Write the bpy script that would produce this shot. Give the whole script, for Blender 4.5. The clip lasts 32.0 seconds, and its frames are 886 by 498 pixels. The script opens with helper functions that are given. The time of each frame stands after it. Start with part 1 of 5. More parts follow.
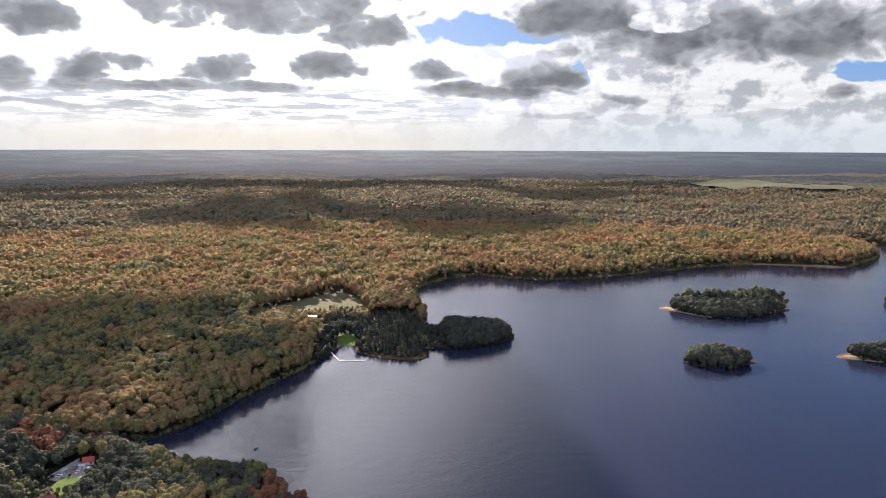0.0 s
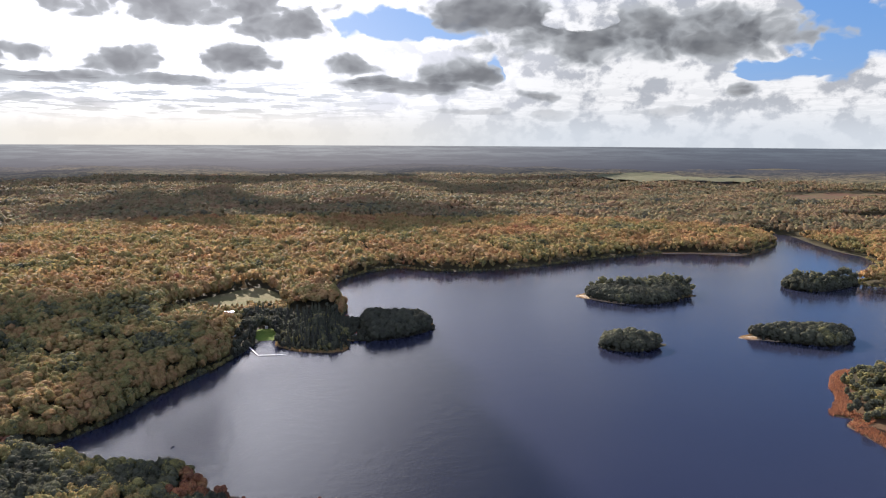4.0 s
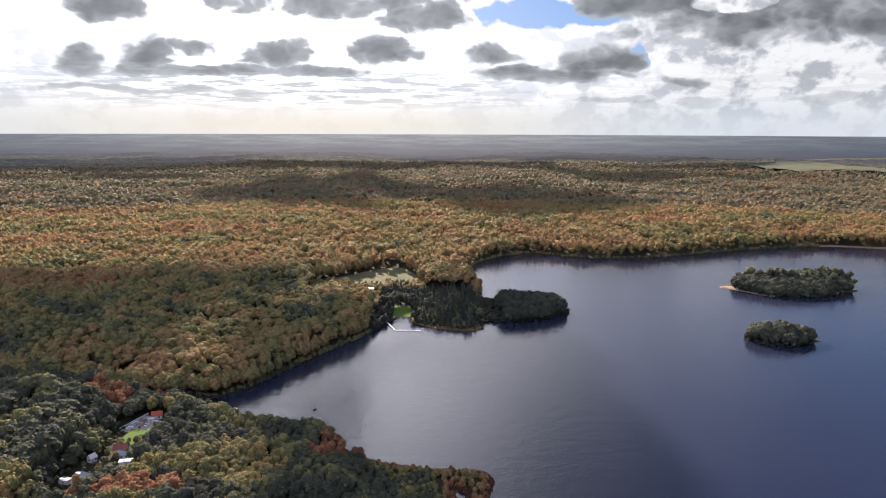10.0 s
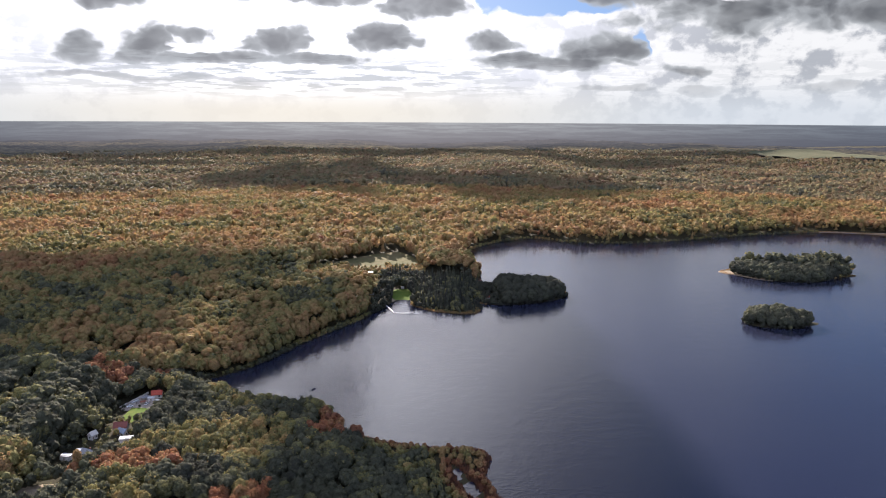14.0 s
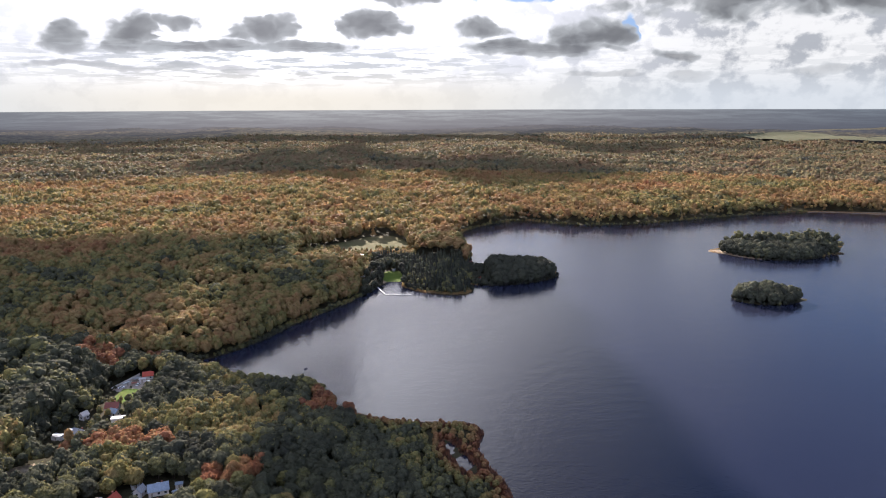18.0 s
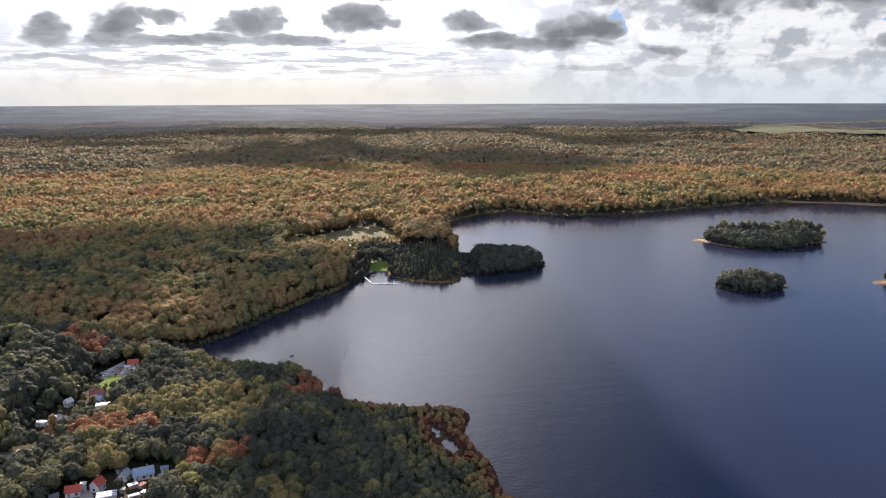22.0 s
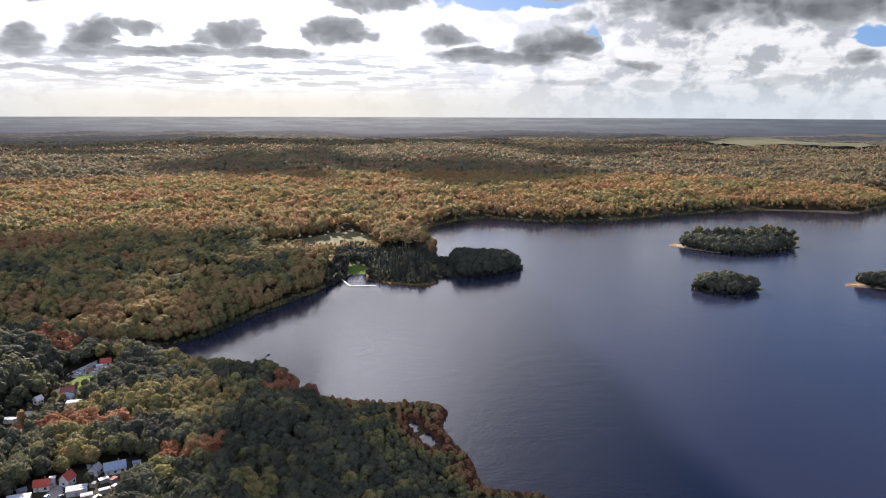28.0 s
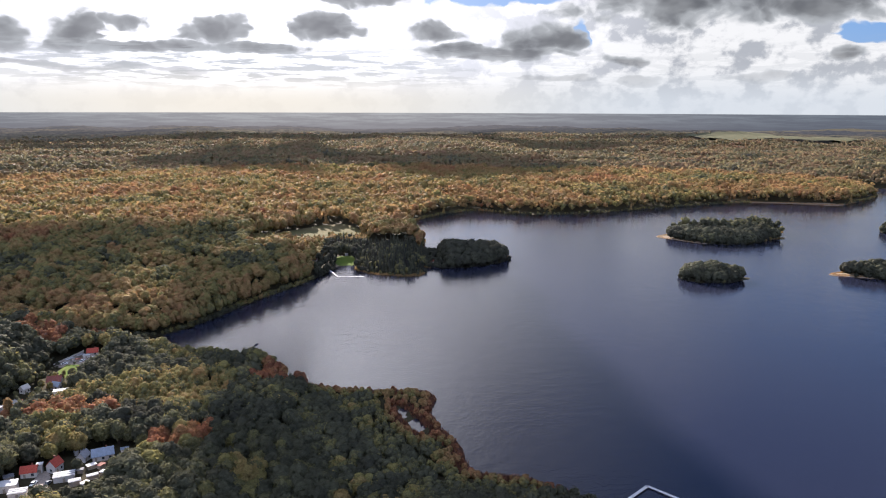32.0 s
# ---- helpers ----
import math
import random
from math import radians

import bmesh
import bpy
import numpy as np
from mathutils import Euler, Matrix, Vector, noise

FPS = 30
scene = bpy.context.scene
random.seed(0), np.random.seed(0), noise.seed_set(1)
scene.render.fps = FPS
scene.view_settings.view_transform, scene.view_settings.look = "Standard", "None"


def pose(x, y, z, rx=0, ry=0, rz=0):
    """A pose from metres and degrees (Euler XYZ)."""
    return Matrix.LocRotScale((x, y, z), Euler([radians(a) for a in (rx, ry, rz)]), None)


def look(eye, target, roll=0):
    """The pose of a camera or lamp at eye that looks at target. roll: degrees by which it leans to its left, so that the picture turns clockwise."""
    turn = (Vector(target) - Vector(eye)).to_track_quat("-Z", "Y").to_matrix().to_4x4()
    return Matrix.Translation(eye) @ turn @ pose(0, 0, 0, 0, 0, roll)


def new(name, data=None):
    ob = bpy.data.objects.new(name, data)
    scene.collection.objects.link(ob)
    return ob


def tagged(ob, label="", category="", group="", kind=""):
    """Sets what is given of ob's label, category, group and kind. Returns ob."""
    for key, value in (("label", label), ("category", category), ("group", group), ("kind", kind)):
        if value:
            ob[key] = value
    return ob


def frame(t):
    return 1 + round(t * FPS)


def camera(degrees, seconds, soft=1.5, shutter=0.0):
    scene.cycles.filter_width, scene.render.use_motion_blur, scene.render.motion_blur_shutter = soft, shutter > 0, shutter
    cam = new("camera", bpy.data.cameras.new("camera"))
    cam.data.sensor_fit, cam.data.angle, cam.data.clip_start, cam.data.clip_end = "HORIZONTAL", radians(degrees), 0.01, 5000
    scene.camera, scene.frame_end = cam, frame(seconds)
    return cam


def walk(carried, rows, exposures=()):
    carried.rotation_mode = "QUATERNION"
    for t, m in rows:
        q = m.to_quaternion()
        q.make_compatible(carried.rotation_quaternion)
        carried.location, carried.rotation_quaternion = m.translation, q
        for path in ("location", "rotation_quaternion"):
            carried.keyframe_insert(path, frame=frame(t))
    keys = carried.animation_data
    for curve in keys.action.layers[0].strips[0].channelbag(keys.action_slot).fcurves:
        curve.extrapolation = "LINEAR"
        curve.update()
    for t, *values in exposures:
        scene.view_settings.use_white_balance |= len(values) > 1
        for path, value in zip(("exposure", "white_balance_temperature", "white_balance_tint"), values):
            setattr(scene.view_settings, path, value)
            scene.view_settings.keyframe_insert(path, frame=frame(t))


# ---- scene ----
cam = camera(62.5, 32.0, 1.0)
PATH = [
    (0, (0.290, -39.338, 211.962), (0.589, -36.184, 211.512), 0.2),
    (0.5, (0.218, -40.318, 211.661), (0.618, -37.176, 211.219), 0.2),
    (1, (0.171, -41.109, 211.314), (0.669, -37.979, 210.867), 0.3),
    (1.5, (0.072, -41.626, 210.931), (0.634, -38.507, 210.483), 0.2),
    (2, (-0.072, -41.896, 210.506), (0.526, -38.784, 210.053), 0.2),
    (2.5, (-0.208, -41.976, 209.997), (0.422, -38.872, 209.541), 0.3),
    (3, (-0.398, -41.906, 209.498), (0.237, -38.803, 209.037), 0.3),
    (3.5, (-0.568, -41.814, 208.974), (0.072, -38.714, 208.509), 0.3),
    (5.5, (-0.995, -41.400, 205.034), (-0.334, -38.306, 204.550), 0.4),
    (6, (-1.123, -41.512, 204.550), (-0.811, -38.365, 204.059), 0.2),
    (6.5, (-1.267, -41.845, 204.045), (-1.054, -38.690, 203.552), 0.2),
    (7, (-1.472, -42.234, 203.538), (-1.322, -39.075, 203.045), 0.2),
    (7.5, (-1.547, -42.584, 203.002), (-1.434, -39.424, 202.506), 0.3),
    (8, (-1.565, -42.883, 202.410), (-1.483, -39.723, 201.915), 0.2),
    (8.5, (-1.566, -43.128, 201.787), (-1.499, -39.968, 201.291), 0.2),
    (9, (-1.531, -43.314, 201.142), (-1.466, -40.155, 200.638), 0.1),
    (9.5, (-1.560, -43.419, 200.507), (-1.499, -40.261, 199.995), 0.2),
    (10, (-1.597, -43.464, 199.878), (-1.536, -40.307, 199.360), 0.2),
    (10.5, (-1.642, -43.539, 199.218), (-1.582, -40.382, 198.698), 0.2),
    (11, (-1.632, -43.691, 198.518), (-1.573, -40.536, 197.990), 0.2),
    (11.5, (-1.530, -43.910, 197.811), (-1.469, -40.757, 197.277), 0.3),
    (12, (-1.464, -44.251, 197.130), (-1.405, -41.098, 196.589), 0.3),
    (12.5, (-1.378, -44.715, 196.509), (-1.315, -41.563, 195.960), 0.3),
    (13, (-1.115, -45.234, 195.941), (-1.053, -42.083, 195.386), 0.3),
    (13.5, (-0.669, -45.774, 195.430), (-0.608, -42.626, 194.867), 0.3),
    (14, (-0.270, -46.211, 194.938), (-0.210, -43.062, 194.370), 0.3),
    (14.5, (-0.066, -46.512, 194.390), (-0.003, -43.363, 193.819), 0.3),
    (16.5, (0.162, -46.802, 189.778), (0.240, -43.658, 189.186), -0.1),
    (17, (0.162, -46.885, 189.195), (0.248, -43.742, 188.594), -0.2),
    (17.5, (0.130, -47.018, 188.662), (0.222, -43.878, 188.050), -0.2),
    (18, (0.128, -47.238, 188.117), (0.227, -44.101, 187.496), -0.2),
    (18.5, (0.176, -47.608, 187.517), (0.280, -44.474, 186.888), -0.2),
    (19, (0.322, -48.096, 186.893), (0.432, -44.962, 186.256), -0.2),
    (19.5, (0.736, -48.506, 186.274), (0.851, -45.373, 185.630), -0.3),
    (20, (1.042, -48.861, 185.653), (1.162, -45.730, 185.005), -0.3),
    (20.5, (1.242, -49.099, 184.995), (1.366, -45.968, 184.342), -0.3),
    (21, (1.402, -49.224, 184.294), (1.536, -46.094, 183.638), -0.3),
    (21.5, (1.485, -49.338, 183.549), (1.626, -46.208, 182.898), -0.3),
    (22, (1.494, -49.469, 182.787), (1.646, -46.339, 182.142), -0.2),
    (22.5, (1.466, -49.706, 181.965), (1.624, -46.573, 181.326), -0.1),
    (23, (1.330, -49.987, 181.128), (1.498, -46.854, 180.499), -0.1),
    (23.5, (1.266, -50.088, 180.435), (1.442, -46.955, 179.810), -0.0),
    (24, (1.174, -50.141, 179.742), (1.358, -47.008, 179.122), 0.1),
    (24.5, (1.090, -50.192, 179.102), (1.283, -47.058, 178.485), 0.1),
    (25, (1.088, -50.206, 178.509), (1.291, -47.072, 177.894), 0.1),
    (25.5, (1.126, -50.224, 177.869), (1.338, -47.090, 177.258), 0.3),
    (27.5, (1.563, -50.688, 172.875), (1.803, -47.552, 172.283), 0.2),
    (28, (1.595, -50.845, 172.259), (1.842, -47.709, 171.669), 0.2),
    (28.5, (1.523, -50.954, 171.696), (1.778, -47.819, 171.106), 0.3),
    (29, (1.411, -51.058, 171.085), (1.674, -47.923, 170.496), 0.3),
    (29.5, (1.275, -51.118, 170.459), (1.544, -47.984, 169.870), 0.3),
    (30, (1.286, -51.117, 169.829), (1.562, -47.984, 169.237), 0.4),
    (30.5, (1.338, -51.206, 169.216), (1.619, -48.075, 168.626), 0.4),
    (31, (1.474, -51.488, 168.616), (1.762, -48.358, 168.018), 0.3),
    (31.5, (1.610, -52.064, 168.053), (1.902, -48.936, 167.445), 0.3),
    (32, (1.714, -52.941, 167.504), (2.011, -49.813, 166.896), 0.2),
]
walk(cam, [(t, look(eye, target, roll)) for t, eye, target, roll in PATH])

PLAN = 1.6      # metres to one unit of the plan
SKY, GLARE = 0.075, 1.35
FAR_SIDE, FAR_SUN = (0.088, 0.094, 0.110), (0.205, 0.19, 0.185)      # painted haze colours of the plain, away from the sun and under it
# dark clouds, bright holes in them and gaps of clear sky: bearing, height, half-width, half-height in degrees
GREYS = [(-22.8, 8.4, 3.2, 1.2), (-7.5, 9.9, 9.3, 2.2), (-0.8, 8.3, 3.2, 1.2), (-24.8, 4.4, 1.5, 1.1), (-17.0, 4.1, 5.4, 0.5), (-20.4, 5.0, 1.6, 1.2),
         (-17.3, 5.9, 1.9, 0.7), (-11.2, 5.2, 2.5, 1.3), (-8.8, 4.2, 3.9, 0.5), (-3.4, 5.8, 2.6, 1.1), (4.8, 5.5, 1.9, 0.8), (9.5, 4.1, 5.6, 0.6),
         (12.9, 5.0, 3.2, 1.1), (26.5, 7.5, 10.8, 2.0), (15.4, 9.5, 4.8, 2.0), (31.9, 7.2, 4.5, 1.7), (-22.8, 2.7, 4.1, 0.25), (-18.2, 2.6, 2.2, 0.3),
         (-13.7, 2.6, 1.9, 0.25), (19.3, 3.5, 1.6, 0.4), (20.2, 2.1, 1.4, 0.4), (13.9, 2.3, 2.6, 0.25), (28.3, 2.2, 2.2, 0.4), (33.9, 3.6, 1.0, 0.4)]
HOLES = [(22.3, 9.1, 2.7, 1.1), (-17.0, 5.0, 2.6, 0.4)]
GAPS = [(7.3, 8.4, 3.6, 1.4), (12.4, 8.3, 2.5, 1.1), (35.1, 4.7, 2.0, 0.7), (15.7, 5.4, 0.8, 1.2), (40.1, 7.5, 3.6, 3.6), (36.1, 5.1, 3.9, 0.8)]
# unseen clouds added for their shade on the ground, in units of the plan: x, y, half-width, half-depth, seed
SHADE_CLOUDS = [(-190, 1270, 200, 330, 1, 2000), (165, 1060, 220, 165, 2, 2000), (-225, 478, 120, 30, 3, 1100), (-208, 335, 68, 56, 4, 1100), (480, 1640, 250, 80, 6, 2000), (-950, 2150, 480, 330, 7, 2000),
          (8, 306, 84, 74, 8, 900), (22, 188, 68, 48, 9, 900), (850, 2350, 520, 150, 10, 2000), (-50, 1980, 620, 220, 11, 2000), (350, 2650, 600, 200, 12, 2000), (-52, 366, 58, 56, 13, 900), (44, 452, 46, 54, 16, 900),
          (-760, 1560, 260, 90, 14, 2000), (820, 1960, 330, 80, 15, 2000)]
SUN_EL, SUN_AZ = 22.0, -10.5      # degrees up, degrees east of +y

# ---- world, sun ----
world = bpy.data.worlds.new("sky")
scene.world = world
world.use_nodes = True
WN, WL = world.node_tree.nodes, world.node_tree.links
WN.clear()


class Net:
    """Small helper that wires math nodes of one tree."""

    def __init__(self, tree):
        self.n, self.l = tree.nodes, tree.links

    def put(self, sock, v):
        if isinstance(v, (int, float)):
            sock.default_value = v
        elif isinstance(v, tuple):
            sock.default_value = v if len(v) == len(sock.default_value) else (*v, 1.0)
        else:
            self.l.new(v, sock)

    def m(self, op, a, b=0.0, c=None, clamp=False):
        k = self.n.new("ShaderNodeMath")
        k.operation, k.use_clamp = op, clamp
        self.put(k.inputs[0], a)
        self.put(k.inputs[1], b)
        if c is not None:
            self.put(k.inputs[2], c)
        return k.outputs[0]

    def ramp(self, v, lo, hi, a=0.0, b=1.0, smooth=True):
        k = self.n.new("ShaderNodeMapRange")
        k.interpolation_type = "SMOOTHSTEP" if smooth else "LINEAR"
        for s, x in zip(("Value", "From Min", "From Max", "To Min", "To Max"), (v, lo, hi, a, b)):
            self.put(k.inputs[s], x)
        return k.outputs[0]

    def mix(self, f, a, b):
        k = self.n.new("ShaderNodeMix")
        k.data_type = "RGBA"
        self.put(k.inputs[0], f)
        self.put(k.inputs[6], a)
        self.put(k.inputs[7], b)
        return k.outputs[2]

    def noise(self, vec, scale, detail=4.0, rough=0.55, dims="3D"):
        k = self.n.new("ShaderNodeTexNoise")
        k.noise_dimensions = dims
        if vec is not None:
            self.put(k.inputs["Vector"], vec)
        k.inputs["Scale"].default_value, k.inputs["Detail"].default_value, k.inputs["Roughness"].default_value = scale, detail, rough
        return k.outputs["Fac"]

    def puff(self, vec, scale):
        """Round heaps: above 0 in the middle of each, below 0 between them."""
        k = self.n.new("ShaderNodeTexVoronoi")
        k.feature = "SMOOTH_F1"
        self.put(k.inputs["Vector"], vec)
        k.inputs["Scale"].default_value, k.inputs["Smoothness"].default_value = scale, 0.35
        return self.m("SUBTRACT", 0.45, k.outputs["Distance"])

    def xyz(self, x, y, z=0.0):
        k = self.n.new("ShaderNodeCombineXYZ")
        for s, v in zip(k.inputs, (x, y, z)):
            self.put(s, v)
        return k.outputs[0]

    def colors(self, f, stops):
        k = self.n.new("ShaderNodeValToRGB")
        e = k.color_ramp.elements
        while len(e) < len(stops):
            e.new(0.5)
        for q, (p, c) in zip(e, stops):
            q.position, q.color = p, (*c, 1.0)
        self.put(k.inputs[0], f)
        return k.outputs[0]


def build_sky():
    w = Net(world.node_tree)
    way = w.n.new("ShaderNodeTexCoord").outputs["Generated"]
    sep = w.n.new("ShaderNodeSeparateXYZ")
    w.l.new(way, sep.inputs[0])
    dx, dy, dz = sep.outputs
    az0 = w.m("MULTIPLY", w.m("ARCTAN2", dx, dy), 57.2958)
    el0 = w.m("MULTIPLY", w.m("ARCSINE", dz), 57.2958)
    # ragged edges of the clouds: the angles wander a little
    flat = w.xyz(az0, w.m("MULTIPLY", el0, 1.7), 0.0)
    wob1 = w.m("SUBTRACT", w.noise(flat, 0.28, 3.0, 0.55), 0.5)
    wob2 = w.m("SUBTRACT", w.noise(w.xyz(w.m("ADD", az0, 57.0), w.m("MULTIPLY", el0, 1.7), 9.0), 0.3, 3.0, 0.55), 0.5)
    az = w.m("MULTIPLY_ADD", wob1, 3.4, az0)
    el = w.m("MULTIPLY_ADD", wob2, 1.5, el0)
    heaps = w.xyz(az, w.m("MULTIPLY", el, 1.45), 31.0)
    rag = w.m("ADD", w.m("MULTIPLY", w.puff(heaps, 0.42), 0.62), w.m("MULTIPLY", w.puff(heaps, 1.15), 0.30))
    rag = w.m("ADD", rag, w.m("MULTIPLY", w.m("SUBTRACT", w.noise(heaps, 0.7, 7.0, 0.55), 0.5), 0.6))
    billow = w.noise(flat, 0.9, 6.0, 0.6)

    def blob(a, e, ra, re):
        """1 in the middle of an ellipse of the sky, 0 at its edge and less outside; flatter below."""
        u = w.m("MULTIPLY", w.m("SUBTRACT", az, a), 1.0 / ra)
        v = w.m("MULTIPLY", w.m("SUBTRACT", el, e), 1.0 / re)
        v = w.m("MAXIMUM", v, w.m("MULTIPLY", v, -1.3))
        return w.m("SUBTRACT", 1.0, w.m("MULTIPLY_ADD", u, u, w.m("MULTIPLY", v, v)))

    def ragged(field, rough, lo, hi):
        return w.ramp(w.m("MULTIPLY_ADD", rag, rough, field), lo, hi)

    def union(items):
        out = items[0]
        for k in items[1:]:
            out = w.m("MAXIMUM", out, k)
        return out

    # angle from the sun
    sx, sy, sz = math.sin(radians(SUN_AZ)) * math.cos(radians(SUN_EL)), math.cos(radians(SUN_AZ)) * math.cos(radians(SUN_EL)), math.sin(radians(SUN_EL))
    dot = w.m("MULTIPLY_ADD", dx, sx, w.m("MULTIPLY_ADD", dy, sy, w.m("MULTIPLY", dz, sz)))
    off = w.m("MULTIPLY", w.m("ARCCOSINE", dot), 57.2958)
    near = w.ramp(off, 39.0, 9.0)

    sky = w.n.new("ShaderNodeTexSky")
    sky.sky_type, sky.sun_disc = "NISHITA", False
    sky.sun_elevation, sky.sun_rotation = radians(SUN_EL), radians(SUN_AZ)
    sky.air_density, sky.dust_density, sky.ozone_density = 1.0, 0.6, 2.0
    clear = w.n.new("ShaderNodeVectorMath")
    clear.operation = "SCALE"
    w.l.new(sky.outputs[0], clear.inputs[0])
    clear.inputs["Scale"].default_value = SKY
    clear = w.mix(0.55, clear.outputs[0], (0.10, 0.32, 0.72))
    clear = w.mix(w.ramp(el0, 10.0, 22.0, 0.0, 0.5), clear, (0.05, 0.09, 0.20))

    # white cloud: everywhere low down but for the gaps; broken higher up, and more open away from the sun
    gaps = ragged(union([blob(*g) for g in GAPS]), -2.0, -0.1, 0.5)
    plane = w.xyz(w.m("DIVIDE", dx, w.m("MAXIMUM", dz, 0.03)), w.m("DIVIDE", dy, w.m("MAXIMUM", dz, 0.03)), 0.0)
    broken = w.noise(plane, 0.9, 5.0, 0.6)
    high = w.ramp(el0, 9.5, 13.0)
    cut = w.ramp(az0, 2.0, 32.0, 0.22, 0.66)
    broken = w.ramp(w.m("SUBTRACT", broken, cut), -0.22, 0.26)
    low = w.m("SUBTRACT", 1.0, gaps)
    white = w.m("ADD", w.m("MULTIPLY", broken, high), w.m("MULTIPLY", low, w.m("SUBTRACT", 1.0, high)))
    # bright bluish sky added unseen behind the eye, to fill the shaded sides
    behind = w.ramp(dy, 0.15, -0.45)
    white = w.m("MAXIMUM", white, w.m("MULTIPLY", behind, 0.8))
    puffs = w.noise(w.xyz(az0, w.m("MULTIPLY", el0, 1.25), 20.0), 0.46, 8.0, 0.57)
    shade = w.m("MULTIPLY", w.ramp(puffs, 0.40, 0.54), w.ramp(billow, 0.25, 0.50, 0.6, 1.0))
    lit = w.mix(shade, (0.44, 0.455, 0.44), (0.87, 0.86, 0.77))
    lit = w.mix(w.m("MULTIPLY", near, 0.92), lit, (GLARE, GLARE * 0.985, GLARE * 0.95))
    # grey undersides of the clouds overhead
    lit = w.mix(w.ramp(el0, 13.0, 28.0, 0.0, 0.6), lit, (0.40, 0.42, 0.47))
    lit = w.mix(w.ramp(off, 21.0, 5.0), lit, (3.0, 2.95, 2.8))
    lit = w.mix(behind, lit, (1.05, 1.20, 1.55))
    col = w.mix(white, clear, lit)
    # grey undersides
    mass = w.m("MULTIPLY_ADD", rag, 2.1, union([blob(*g) for g in GREYS]))
    grey = w.ramp(mass, -0.62, 0.10)
    holes = ragged(union([blob(*g) for g in HOLES]), 2.0, -0.1, 0.4)
    grey = w.m("MULTIPLY", grey, w.m("SUBTRACT", 1.0, holes))
    soft_billow = w.noise(flat, 0.45, 2.0, 0.5)
    tone = w.mix(w.ramp(soft_billow, 0.32, 0.68), (0.125, 0.131, 0.130), (0.226, 0.234, 0.222))
    tone = w.mix(w.ramp(mass, 0.95, -0.5, 0.0, 0.85), tone, (0.55, 0.57, 0.53))
    tone = w.mix(w.m("MULTIPLY", near, 0.26), tone, (0.46, 0.45, 0.43))
    col = w.mix(w.m("MULTIPLY", grey, w.ramp(el0, 1.8, 4.6, 0.45, 0.96)), col, tone)
    # thin streaks of far cloud low over the land
    streak = w.noise(w.xyz(w.m("MULTIPLY", az0, 0.30), w.m("MULTIPLY", el0, 2.6), 3.0), 1.0, 5.0, 0.6)
    streak = w.m("MULTIPLY", w.ramp(streak, 0.47, 0.57), w.m("MULTIPLY", w.ramp(el0, 0.9, 2.2), w.ramp(el0, 5.2, 3.4)))
    col = w.mix(w.m("MULTIPLY", streak, w.ramp(near, 0.2, 0.8, 0.25, 0.85)), col, (0.49, 0.51, 0.48))
    # pale band at the horizon
    band = w.ramp(el0, 3.3, 0.2)
    cream = w.mix(near, (0.64, 0.68, 0.65), (0.95, 0.81, 0.52))
    col = w.mix(w.m("MULTIPLY", band, 0.85), col, cream)
    # the last land under the horizon, beyond all that is built, with its haze painted in
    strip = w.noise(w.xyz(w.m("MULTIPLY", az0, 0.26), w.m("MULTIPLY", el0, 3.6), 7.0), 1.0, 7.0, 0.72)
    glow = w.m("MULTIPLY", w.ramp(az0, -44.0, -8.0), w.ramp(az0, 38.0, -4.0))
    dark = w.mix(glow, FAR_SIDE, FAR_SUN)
    # haze colour pales toward the horizon and the sun's bearing
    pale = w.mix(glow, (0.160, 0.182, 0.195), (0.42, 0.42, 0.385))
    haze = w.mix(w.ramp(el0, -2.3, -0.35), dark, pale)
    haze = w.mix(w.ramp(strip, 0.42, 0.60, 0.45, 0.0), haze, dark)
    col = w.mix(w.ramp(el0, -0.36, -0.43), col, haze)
    col = w.mix(w.ramp(el0, -4.0, -8.0), col, (0.10, 0.10, 0.09))
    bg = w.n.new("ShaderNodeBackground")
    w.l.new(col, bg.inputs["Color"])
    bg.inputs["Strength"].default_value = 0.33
    out = w.n.new("ShaderNodeOutputWorld")
    w.l.new(bg.outputs[0], out.inputs[0])


build_sky()
sun = new("sun", bpy.data.lights.new("sun", "SUN"))
scene.view_settings.exposure = 1.73
scene.view_settings.use_white_balance = True
scene.view_settings.white_balance_temperature = 5920
scene.view_settings.white_balance_tint = 18
sun.data.energy, sun.data.angle, sun.data.color = 5.0, radians(0.7), (1.0, 0.88, 0.70)
sun.matrix_world = look((0, 0, 900), (-math.sin(radians(SUN_AZ)), -math.cos(radians(SUN_AZ)), 900 - math.tan(radians(SUN_EL))))


# ---- materials ----
def material(name):
    mat = bpy.data.materials.new(name)
    mat.use_nodes = True
    k = Net(mat.node_tree)
    k.bsdf = mat.node_tree.nodes["Principled BSDF"]
    k.out = mat.node_tree.nodes["Material Output"]
    k.pos = k.n.new("ShaderNodeNewGeometry").outputs["Position"]
    k.obj = k.n.new("ShaderNodeTexCoord").outputs["Object"]
    k.mat = mat
    return k


def bump(k, height, strength=0.4, distance=0.1):
    b = k.n.new("ShaderNodeBump")
    b.inputs["Strength"].default_value, b.inputs["Distance"].default_value = strength, distance
    k.l.new(height, b.inputs["Height"])
    return b.outputs[0]


